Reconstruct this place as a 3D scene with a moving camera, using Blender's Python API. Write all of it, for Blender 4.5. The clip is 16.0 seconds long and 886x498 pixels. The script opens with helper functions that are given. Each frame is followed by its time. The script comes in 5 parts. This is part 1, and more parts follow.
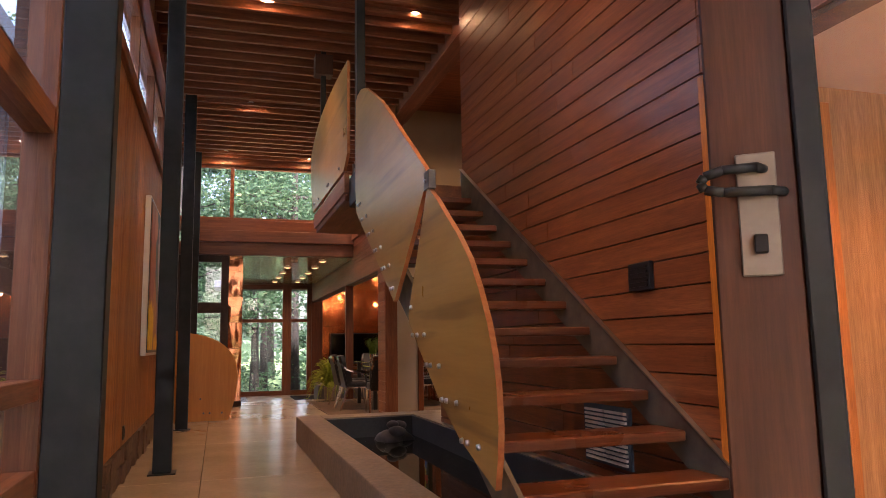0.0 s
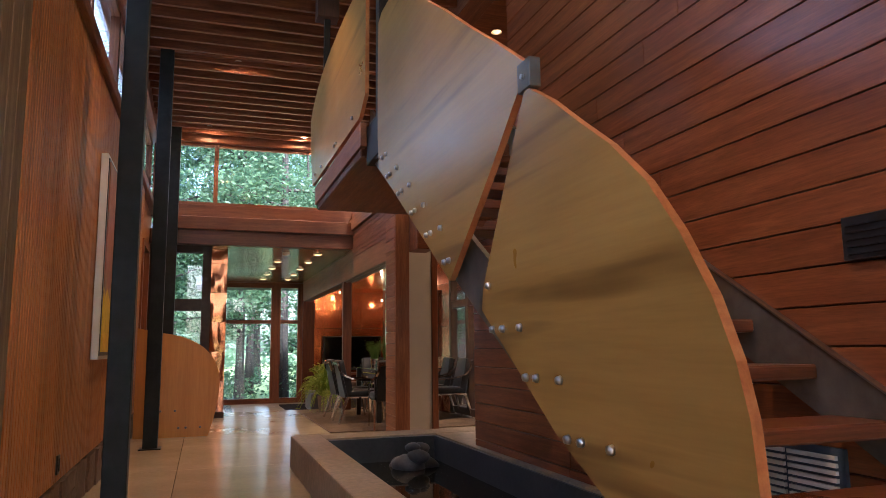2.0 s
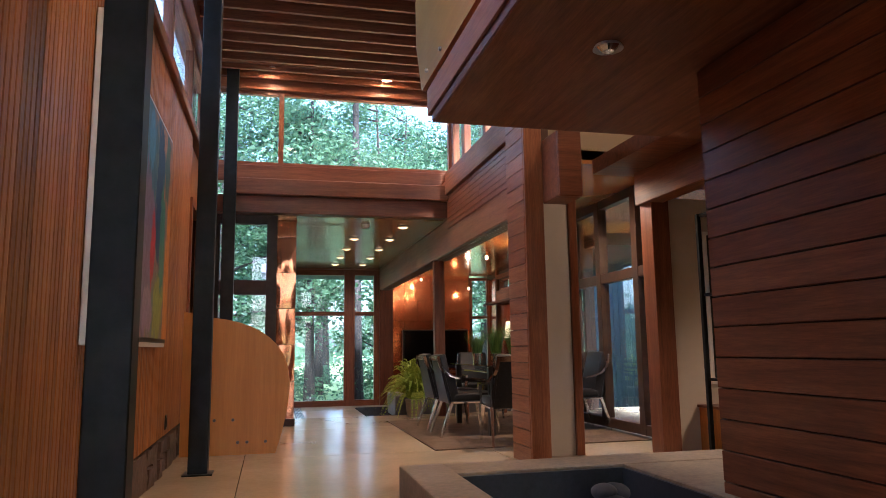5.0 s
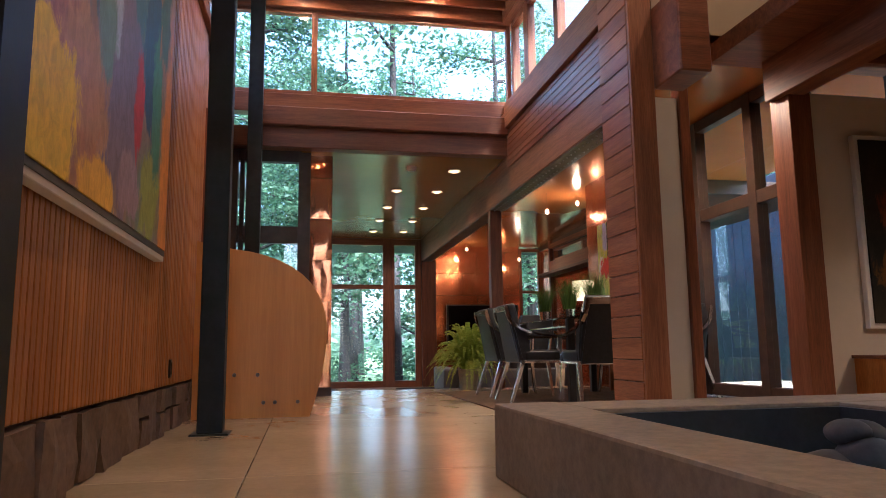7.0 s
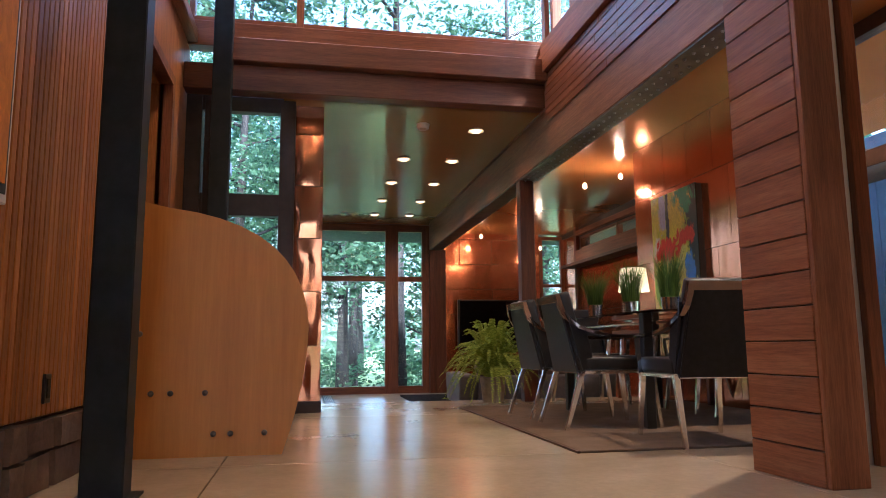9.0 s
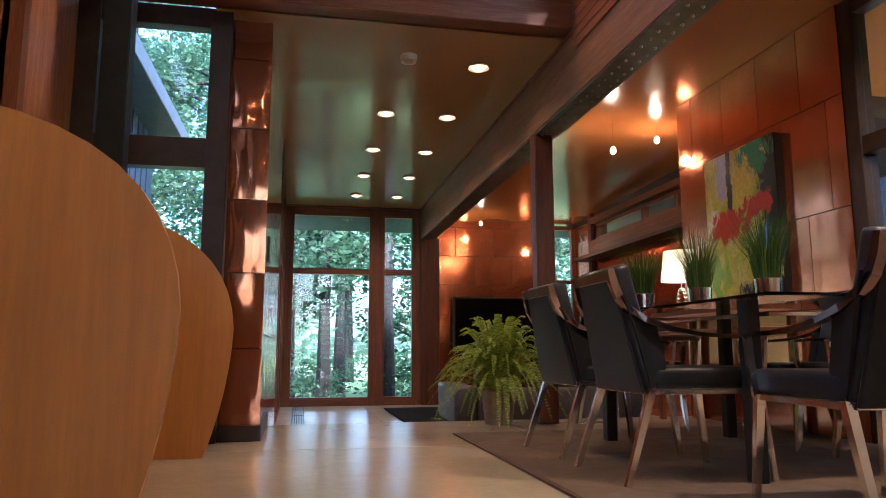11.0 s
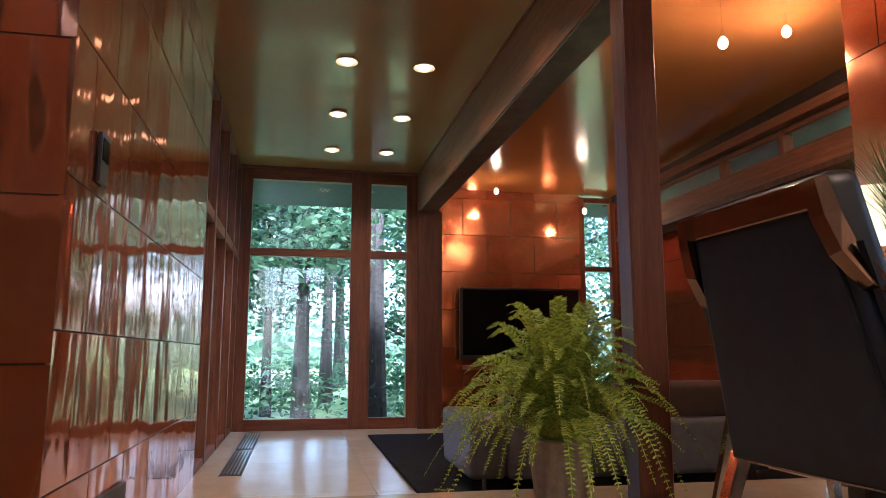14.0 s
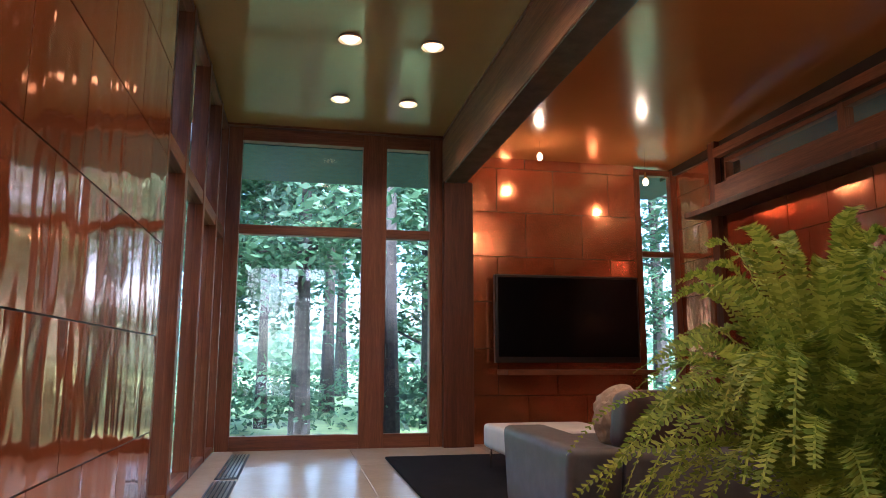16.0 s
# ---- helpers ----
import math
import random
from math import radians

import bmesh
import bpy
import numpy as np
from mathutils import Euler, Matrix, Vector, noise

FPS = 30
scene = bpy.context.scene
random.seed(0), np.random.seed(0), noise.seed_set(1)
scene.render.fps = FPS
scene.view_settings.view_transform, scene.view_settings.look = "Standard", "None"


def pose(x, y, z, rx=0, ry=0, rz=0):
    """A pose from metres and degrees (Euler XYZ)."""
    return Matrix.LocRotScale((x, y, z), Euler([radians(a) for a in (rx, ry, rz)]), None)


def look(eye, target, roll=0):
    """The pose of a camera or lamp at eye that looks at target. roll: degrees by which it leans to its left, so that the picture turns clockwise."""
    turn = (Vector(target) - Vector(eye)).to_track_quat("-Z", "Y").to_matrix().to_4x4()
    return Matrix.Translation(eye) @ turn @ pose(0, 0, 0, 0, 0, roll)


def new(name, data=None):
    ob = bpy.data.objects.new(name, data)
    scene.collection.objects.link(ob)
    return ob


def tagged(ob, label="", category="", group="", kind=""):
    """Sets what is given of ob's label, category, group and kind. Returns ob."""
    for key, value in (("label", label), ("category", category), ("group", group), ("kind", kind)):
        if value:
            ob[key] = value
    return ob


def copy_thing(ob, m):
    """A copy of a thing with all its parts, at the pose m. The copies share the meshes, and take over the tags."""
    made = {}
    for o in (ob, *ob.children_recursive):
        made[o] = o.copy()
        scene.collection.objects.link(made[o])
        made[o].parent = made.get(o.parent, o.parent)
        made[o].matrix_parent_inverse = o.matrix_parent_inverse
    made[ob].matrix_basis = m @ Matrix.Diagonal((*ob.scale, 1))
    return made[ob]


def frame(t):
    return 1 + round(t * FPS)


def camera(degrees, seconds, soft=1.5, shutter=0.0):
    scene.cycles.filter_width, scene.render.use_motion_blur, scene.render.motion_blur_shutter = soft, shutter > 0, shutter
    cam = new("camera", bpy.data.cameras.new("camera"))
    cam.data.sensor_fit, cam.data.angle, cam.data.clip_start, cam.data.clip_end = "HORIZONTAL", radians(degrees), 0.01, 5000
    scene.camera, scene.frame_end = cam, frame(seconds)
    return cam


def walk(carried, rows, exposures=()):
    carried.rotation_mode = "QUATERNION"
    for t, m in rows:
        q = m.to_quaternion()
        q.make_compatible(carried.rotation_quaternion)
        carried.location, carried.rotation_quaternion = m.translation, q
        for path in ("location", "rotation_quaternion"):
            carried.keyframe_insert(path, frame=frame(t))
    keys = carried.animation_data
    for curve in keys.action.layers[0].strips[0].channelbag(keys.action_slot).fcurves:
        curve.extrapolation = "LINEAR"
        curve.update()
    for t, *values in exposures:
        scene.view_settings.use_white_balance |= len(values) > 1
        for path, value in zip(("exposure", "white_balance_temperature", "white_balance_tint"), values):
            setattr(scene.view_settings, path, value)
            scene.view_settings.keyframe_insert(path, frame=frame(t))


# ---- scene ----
cam = camera(64.3, 16.0, soft=0.8)
PATH = [
    (0, (-0.357, -2.175, 1.144), (0.245, -0.285, 1.407), -1.0),
    (0.5, (-0.285, -1.752, 1.160), (0.352, 0.126, 1.429), -0.8),
    (1, (-0.262, -1.349, 1.155), (0.385, 0.524, 1.427), -0.7),
    (1.5, (-0.268, -0.922, 1.141), (0.373, 0.952, 1.413), -0.7),
    (2, (-0.275, -0.518, 1.124), (0.360, 1.358, 1.401), -0.65),
    (2.5, (-0.264, -0.116, 1.116), (0.351, 1.767, 1.391), -0.65),
    (3, (-0.243, 0.367, 1.124), (0.351, 2.257, 1.400), -0.7),
    (3.5, (-0.24, 0.81, 1.137), (0.334, 2.706, 1.412), -0.75),
    (4, (-0.249, 1.252, 1.137), (0.297, 3.156, 1.411), -0.8),
    (4.2, (-0.25, 1.432, 1.137), (0.282, 3.340, 1.412), -0.8),
    (6.3, (-0.225, 3.055, 0.668), (0.168, 4.996, 0.947), -0.7),
    (6.5, (-0.232, 3.227, 0.626), (0.158, 5.169, 0.905), -0.7),
    (7, (-0.234, 3.644, 0.53), (0.148, 5.587, 0.810), -0.7),
    (7.5, (-0.205, 4.10, 0.523), (0.178, 6.043, 0.803), -0.75),
    (8, (-0.165, 4.546, 0.535), (0.227, 6.487, 0.812), -0.75),
    (8.5, (-0.135, 5.023, 0.552), (0.250, 6.967, 0.828), -0.7),
    (9, (-0.073, 5.49, 0.575), (0.308, 7.433, 0.851), -0.5),
    (9.5, (0.013, 5.943, 0.570), (0.394, 7.887, 0.847), -0.4),
    (10, (0.095, 6.395, 0.550), (0.481, 8.337, 0.832), -0.3),
    (12.3, (0.605, 8.399, 0.622), (0.998, 10.338, 0.914), 0.0),
    (12.5, (0.636, 8.575, 0.628), (1.029, 10.515, 0.917), 0.0),
    (13, (0.700, 8.985, 0.618), (1.093, 10.924, 0.911), -0.05),
    (13.5, (0.742, 9.41, 0.620), (1.138, 11.348, 0.914), 0.0),
    (14, (0.775, 9.88, 0.625), (1.171, 11.818, 0.921), 0.0),
    (14.5, (0.785, 10.304, 0.626), (1.184, 12.242, 0.925), 0.0),
    (15, (0.762, 10.715, 0.606), (1.168, 12.649, 0.908), 0.05),
    (15.5, (0.757, 11.10, 0.586), (1.163, 13.034, 0.892), 0.05),
    (16, (0.778, 11.506, 0.565), (1.175, 13.440, 0.882), 0.05),
]
walk(cam, [(t, look(eye, target, roll)) for t, eye, target, roll in PATH], ((0, 3.0, 6500, 26), (1.0, 3.05, 6300, 23), (2.2, 3.15, 5350, 12), (3.5, 3.25, 5100, 11), (10, 3.22, 4850, 10), (12.5, 3.34, 4850, 11), (16, 3.42, 4850, 11)))

# ---- light ----
world = bpy.data.worlds.new("sky")
scene.world = world
world.use_nodes = True
wn = world.node_tree
bgn = wn.nodes["Background"]
skyn = wn.nodes.new("ShaderNodeTexSky")
skyn.sky_type = "NISHITA"
skyn.sun_disc = False
skyn.sun_elevation = radians(50)
skyn.sun_rotation = radians(153)
skyn.air_density, skyn.dust_density = 1.0, 4.0
wn.links.new(skyn.outputs[0], bgn.inputs[0])
bgn.inputs[1].default_value = 0.15

sun = new("sun", bpy.data.lights.new("sun", "SUN"))
sun.data.energy, sun.data.angle, sun.data.color = 2.8, radians(10), (1.0, 0.97, 0.92)
sun.matrix_world = look((0, 0, 30), (-8, 16, 3))


def spot(x, y, z, watts, size=100, color=(1.0, 0.60, 0.30), target=None, blend=0.6, radius=0.04):
    lamp = new("lamp_light", bpy.data.lights.new("lamp_light", "SPOT"))
    lamp.data.energy, lamp.data.spot_size, lamp.data.spot_blend = watts, radians(size), blend
    lamp.data.color, lamp.data.shadow_soft_size = color, radius
    lamp.matrix_world = look((x, y, z), target or (x, y + 0.001, z - 1))
    return lamp


# daylight through the glazed entrance front behind the walk
day = new("window_light", bpy.data.lights.new("window_light", "AREA"))
day.data.shape, day.data.size, day.data.size_y, day.data.energy, day.data.color = "RECTANGLE", 3.0, 4.2, 3.0, (0.66, 0.84, 1.0)
day.matrix_world = look((0.4, -4.85, 2.35), (0.4, 0, 2.35))

# skylight through the row of high windows over the strip-clad wall
high = new("window_light", bpy.data.lights.new("window_light", "AREA"))
high.data.shape, high.data.size, high.data.size_y, high.data.energy, high.data.color = "RECTANGLE", 9.8, 1.0, 7.5, (0.58, 0.74, 1.0)
high.matrix_world = look((-1.36, 6.9, 4.03), (0.0, 6.9, 4.03))

# ---- materials ----
def material(name):
    m = bpy.data.materials.new(name)
    m.use_nodes = True
    nt = m.node_tree
    b = nt.nodes["Principled BSDF"]
    return m, nt, b


def ramp(nt, src, stops):
    r = nt.nodes.new("ShaderNodeValToRGB")
    el = r.color_ramp.elements
    while len(el) < len(stops):
        el.new(0.5)
    for e, (p, c) in zip(el, stops):
        e.position, e.color = p, (*c, 1)
    nt.links.new(src, r.inputs[0])
    return r.outputs[0]


def coords(nt, scale=(1, 1, 1), offset_random=True):
    """Object coordinates in metres, shifted per object so that no two pieces share a grain."""
    tc = nt.nodes.new("ShaderNodeNewGeometry")
    mp = nt.nodes.new("ShaderNodeMapping")
    mp.inputs["Scale"].default_value = scale
    nt.links.new(tc.outputs["Position"], mp.inputs["Vector"])
    if offset_random:
        oi = nt.nodes.new("ShaderNodeObjectInfo")
        mul = nt.nodes.new("ShaderNodeMath")
        mul.operation = "MULTIPLY"
        mul.inputs[1].default_value = 37.0
        nt.links.new(oi.outputs["Random"], mul.inputs[0])
        nt.links.new(mul.outputs[0], mp.inputs["Location"])
    return mp.outputs[0]


def noise_tex(nt, vec, scale, detail=5, rough=0.6, distort=0.0):
    n = nt.nodes.new("ShaderNodeTexNoise")
    n.inputs["Scale"].default_value, n.inputs["Detail"].default_value = scale, detail
    n.inputs["Roughness"].default_value, n.inputs["Distortion"].default_value = rough, distort
    nt.links.new(vec, n.inputs["Vector"])
    return n.outputs[0]


def bump(nt, b, height, strength, distance):
    bm_ = nt.nodes.new("ShaderNodeBump")
    bm_.inputs["Strength"].default_value, bm_.inputs["Distance"].default_value = strength, distance
    nt.links.new(height, bm_.inputs["Height"])
    nt.links.new(bm_.outputs[0], b.inputs["Normal"])


def mixed(nt, a, b, fac, mode="MULTIPLY"):
    m = nt.nodes.new("ShaderNodeMix")
    m.data_type, m.blend_type = "RGBA", mode
    if isinstance(fac, float):
        m.inputs["Factor"].default_value = fac
    else:
        nt.links.new(fac, m.inputs["Factor"])
    for i, v in ((6, a), (7, b)):
        if isinstance(v, tuple):
            m.inputs[i].default_value = (*v, 1)
        else:
            nt.links.new(v, m.inputs[i])
    return m.outputs[2]


def wood(name, dark, mid, light, axis, rough=0.4, vary=0.35, grain=16.0, coat=0.0, streaks=0.0):
    """Planed timber whose grain runs along the axis; each piece has its own tone."""
    m, nt, b = material(name)
    stretch = [1.0, 1.0, 1.0]
    stretch["xyz".index(axis)] = 0.06
    v = coords(nt, tuple(stretch))
    rings = noise_tex(nt, v, grain, 6, 0.65, 0.8)
    fine = noise_tex(nt, v, grain * 9, 3, 0.7)
    c = ramp(nt, rings, [(0.32, dark), (0.5, mid), (0.68, light)])
    low = 0.84 if "plywood" in name else 0.58
    f = ramp(nt, fine, [(0.34, (low, low * 0.97, low * 0.94)), (0.62, (1, 1, 1))])
    c = mixed(nt, c, f, 0.7)
    if streaks:
        lines = noise_tex(nt, v, grain * 2.3, 3, 0.5, 0.3)
        c = mixed(nt, c, ramp(nt, lines, [(0.60, (1, 1, 1)), (0.70, (1 - streaks, 1 - streaks * 1.1, 1 - streaks * 1.2))]), 1.0)
    oi = nt.nodes.new("ShaderNodeObjectInfo")
    tone = ramp(nt, oi.outputs["Random"], [(0.0, (1 - vary, 1 - vary * 1.1, 1 - vary * 1.1)), (1.0, (1, 1, 1))])
    c = mixed(nt, c, tone, 1.0)
    nt.links.new(c, b.inputs["Base Color"])
    big = noise_tex(nt, coords(nt), 2.2, 3)
    rr = nt.nodes.new("ShaderNodeMapRange")
    rr.inputs["To Min"].default_value, rr.inputs["To Max"].default_value = rough - 0.08, rough + 0.1
    nt.links.new(big, rr.inputs["Value"])
    nt.links.new(rr.outputs[0], b.inputs["Roughness"])
    b.inputs["Specular IOR Level"].default_value = 0.3
    b.inputs["Coat Weight"].default_value = coat
    b.inputs["Coat Roughness"].default_value = 0.2
    bump(nt, b, fine, 0.12, 0.002)
    return m


def paint(name, color, rough=0.5, metal=0.0, vary=0.12, scale=6.0, bumps=0.05, coat=0.0, spec=0.5):
    m, nt, b = material(name)
    v = coords(nt)
    n = noise_tex(nt, v, scale, 5)
    lo = tuple(c * (1 - vary) for c in color)
    hi = tuple(min(1, c * (1 + vary)) for c in color)
    nt.links.new(ramp(nt, n, [(0.3, lo), (0.7, hi)]), b.inputs["Base Color"])
    b.inputs["Roughness"].default_value, b.inputs["Metallic"].default_value = rough, metal
    b.inputs["Specular IOR Level"].default_value = spec
    b.inputs["Coat Weight"].default_value = coat
    if bumps:
        bump(nt, b, noise_tex(nt, v, scale * 12, 3), bumps, 0.003)
    return m


def glow(name, color, strength):
    m, nt, b = material(name)
    b.inputs["Base Color"].default_value = (0.9, 0.85, 0.75, 1)
    b.inputs["Emission Color"].default_value = (*color, 1)
    b.inputs["Emission Strength"].default_value = strength
    return m


def glass(name, tint=(1, 1, 1), rough=0.0):
    m, nt, b = material(name)
    b.inputs["Base Color"].default_value = (*tint, 1)
    b.inputs["Transmission Weight"].default_value = 1.0
    b.inputs["Roughness"].default_value = rough
    b.inputs["IOR"].default_value = 1.45
    return m


def copper(name, wave=0.3, lo=0.03, hi=0.13, tone_scale=1.0):
    m, nt, b = material(name)
    v = coords(nt)
    patina = noise_tex(nt, v, 1.6, 6, 0.65, 0.6)
    c = ramp(nt, patina, [(p, tuple(k * tone_scale for k in tone)) for p, tone in ((0.25, (0.54, 0.15, 0.05)), (0.5, (0.70, 0.23, 0.085)), (0.78, (0.84, 0.34, 0.16)))])
    oi = nt.nodes.new("ShaderNodeObjectInfo")
    tone = ramp(nt, oi.outputs["Random"], [(0, (0.8, 0.77, 0.74)), (1, (1, 1, 1))])
    nt.links.new(mixed(nt, c, tone, 1.0), b.inputs["Base Color"])
    b.inputs["Metallic"].default_value = 0.74
    rr = nt.nodes.new("ShaderNodeMapRange")
    rr.inputs["To Min"].default_value, rr.inputs["To Max"].default_value = lo, hi
    nt.links.new(noise_tex(nt, v, 5.0, 5), rr.inputs["Value"])
    nt.links.new(rr.outputs[0], b.inputs["Roughness"])
    stretched = coords(nt, (1, 1, 0.3))
    bump(nt, b, noise_tex(nt, stretched, 3.2, 2, 0.45), wave, 0.07)
    return m


CEDAR_Y = wood("cedar_boards", (0.17, 0.046, 0.015), (0.25, 0.076, 0.025), (0.33, 0.112, 0.038), "y", 0.36, 0.22, 16.0, 0.25)
CEDAR_X = wood("cedar_cross", (0.15, 0.045, 0.017), (0.24, 0.078, 0.028), (0.33, 0.12, 0.045), "x", 0.45, 0.25)
CEDAR_Z = wood("cedar_strips", (0.36, 0.13, 0.030), (0.46, 0.18, 0.044), (0.55, 0.23, 0.062), "z", 0.45, 0.36)
WEATHERED = wood("weathered_fir", (0.12, 0.085, 0.05), (0.19, 0.135, 0.08), (0.25, 0.185, 0.115), "z", 0.6, 0.25)
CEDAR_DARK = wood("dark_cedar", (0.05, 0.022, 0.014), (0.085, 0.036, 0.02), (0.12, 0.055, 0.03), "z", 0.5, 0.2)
PINE_Z = wood("fir_frame", (0.34, 0.17, 0.06), (0.45, 0.23, 0.085), (0.55, 0.30, 0.12), "z", 0.4, 0.15)
FIR_DOOR = wood("fir_door", (0.46, 0.14, 0.014), (0.56, 0.18, 0.02), (0.63, 0.22, 0.03), "z", 0.35, 0.1)
FRAME_Z = wood("frame_upright", (0.15, 0.05, 0.02), (0.22, 0.075, 0.03), (0.29, 0.11, 0.045), "z", 0.38, 0.2)
FRAME_X = wood("frame_cross", (0.15, 0.05, 0.02), (0.22, 0.075, 0.03), (0.29, 0.11, 0.045), "x", 0.38, 0.2)
FRAME_Y = wood("frame_along", (0.17, 0.06, 0.024), (0.25, 0.09, 0.036), (0.33, 0.13, 0.052), "y", 0.5, 0.2)
POST_WOOD = wood("dark_post", (0.075, 0.024, 0.012), (0.12, 0.038, 0.017), (0.16, 0.056, 0.025), "z", 0.4, 0.1)
# paler, less red cedar: window light on the beam is put into its tone
BEAM_WOOD = wood("window_lit_beam", (0.20, 0.085, 0.038), (0.28, 0.125, 0.055), (0.36, 0.165, 0.078), "y", 0.42, 0.1)
DOOR_WOOD = wood("dark_door_wood", (0.032, 0.010, 0.004), (0.05, 0.016, 0.006), (0.07, 0.024, 0.009), "z", 0.42, 0.1)
PIER_BOARD = wood("pale_cedar_boards", (0.22, 0.075, 0.027), (0.33, 0.122, 0.044), (0.42, 0.17, 0.066), "y", 0.4, 0.22)
PIER_TRIM = wood("pale_cedar_upright", (0.22, 0.075, 0.027), (0.31, 0.112, 0.04), (0.38, 0.145, 0.055), "z", 0.4, 0.05)
TREAD = wood("tread_timber", (0.10, 0.03, 0.012), (0.16, 0.05, 0.019), (0.21, 0.072, 0.028), "x", 0.28, 0.2)
PLY = wood("birch_plywood", (0.31, 0.17, 0.038), (0.37, 0.208, 0.05), (0.43, 0.25, 0.065), "y", 0.3, 0.08, 3.0, 0.6, 0.45)
PLY_EDGE = wood("plywood_edge", (0.32, 0.10, 0.03), (0.40, 0.14, 0.04), (0.46, 0.18, 0.06), "y", 0.4, 0.1)
PLY_DARK = wood("plywood_brown", (0.46, 0.19, 0.03), (0.51, 0.22, 0.038), (0.57, 0.255, 0.048), "z", 0.45, 0.08, 4.0)
CEIL_GLOSS = paint("lacquered_ceiling", (0.36, 0.22, 0.075), 0.22, 0.0, 0.05, 1.2, 0.02, 0.3)
# amber base, reddened to hold the copper walls' reflection
CEIL_WARM = paint("lacquered_amber_ceiling", (0.40, 0.155, 0.035), 0.2, 0.0, 0.05, 1.2, 0.02, 0.3)
STEEL = paint("blackened_steel", (0.012, 0.0125, 0.011), 0.5, 0.0, 0.4, 9, 0.06, 0.0, 0.2)
STEEL_PLATE = paint("oiled_steel_plate", (0.15, 0.13, 0.10), 0.45, 0.6, 0.3, 7, 0.05)
BRONZE = paint("dark_bronze_frame", (0.04, 0.022, 0.014), 0.45, 0.0, 0.25, 9, 0.04, 0.0, 0.25)
CHROME = paint("chrome", (0.75, 0.72, 0.68), 0.12, 1.0, 0.05, 20, 0.0)
BRONZE_CHROME = paint("warm_chrome", (0.22, 0.155, 0.12), 0.16, 1.0, 0.12, 12, 0.01)
BOLT = paint("zinc_bolt", (0.42, 0.42, 0.42), 0.3, 1.0, 0.1, 30, 0.02)
LEATHER = paint("black_leather", (0.012, 0.0122, 0.0135), 0.36, 0.0, 0.3, 30, 0.12, 0.0, 0.25)
SOFA = paint("slate_leather", (0.10, 0.094, 0.098), 0.42, 0.0, 0.2, 14, 0.12)
SOFA_TOP = paint("brown_leather", (0.07, 0.042, 0.032), 0.36, 0.0, 0.2, 14, 0.1)
PLASTER = paint("warm_white_plaster", (0.55, 0.47, 0.37), 0.75, 0.0, 0.05, 3, 0.06)
BEIGE = paint("beige_plaster", (0.30, 0.22, 0.13), 0.8, 0.0, 0.06, 3, 0.06)
BLACK = paint("black_plastic", (0.012, 0.012, 0.012), 0.35, 0.0, 0.2, 20, 0.02)
SCREEN = paint("dark_screen", (0.004, 0.004, 0.005), 0.12, 0.0, 0.1, 20, 0.0, 0.0, 0.25)
FLUFF = paint("cream_fleece", (0.45, 0.36, 0.27), 0.95, 0.0, 0.2, 30, 0.4)
WHITE = paint("white_frame", (0.75, 0.72, 0.66), 0.45, 0.0, 0.04, 10, 0.02)
SIDING = paint("grey_siding", (0.055, 0.077, 0.11), 0.7, 0.0, 0.2, 9, 0.1)
BARK = paint("bark", (0.042, 0.036, 0.032), 0.9, 0.0, 0.5, 14, 0.6)
COPPER = copper("copper_sheet")
COPPER_SATIN = copper("satin_copper_sheet", 0.14, 0.08, 0.2)
# same copper at half the colour value, for the narrow end face
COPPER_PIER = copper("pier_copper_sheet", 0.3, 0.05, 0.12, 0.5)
GLASS = glass("window_glass")
TINTED = glass("smoked_glass", (0.35, 0.3, 0.26))


def concrete(name, a, b_, rough, stain=1.0, coat=0.0):
    m, nt, b = material(name)
    v = coords(nt)
    cloud = noise_tex(nt, v, 0.9, 6, 0.6, 0.4)
    spots = noise_tex(nt, v, 24, 4, 0.7)
    c = ramp(nt, cloud, [(0.3, a), (0.72, b_)])
    s = ramp(nt, spots, [(0.35, (1 - 0.3 * stain,) * 3), (0.65, (1, 1, 1))])
    nt.links.new(mixed(nt, c, s, 1.0), b.inputs["Base Color"])
    rr = nt.nodes.new("ShaderNodeMapRange")
    rr.inputs["To Min"].default_value, rr.inputs["To Max"].default_value = rough - 0.07, rough + 0.12
    nt.links.new(noise_tex(nt, v, 3.0, 5), rr.inputs["Value"])
    nt.links.new(rr.outputs[0], b.inputs["Roughness"])
    b.inputs["Coat Weight"].default_value = coat
    bump(nt, b, spots, 0.06, 0.004)
    return m


FLOOR = concrete("polished_concrete", (0.34, 0.27, 0.18), (0.46, 0.38, 0.27), 0.19, 0.25)
TILE = concrete("pale_stone_floor", (0.5, 0.44, 0.36), (0.62, 0.55, 0.46), 0.2, 0.2)
POND = concrete("cast_concrete", (0.22, 0.17, 0.115), (0.33, 0.26, 0.18), 0.6, 1.0)
POND_IN = concrete("dark_pond_concrete", (0.03, 0.032, 0.032), (0.055, 0.057, 0.055), 0.5, 1.0)
STONE = concrete("rubble_stone", (0.10, 0.06, 0.04), (0.22, 0.14, 0.09), 0.7, 1.2)
ROCK = concrete("river_rock", (0.06, 0.06, 0.06), (0.13, 0.12, 0.11), 0.5, 1.0)


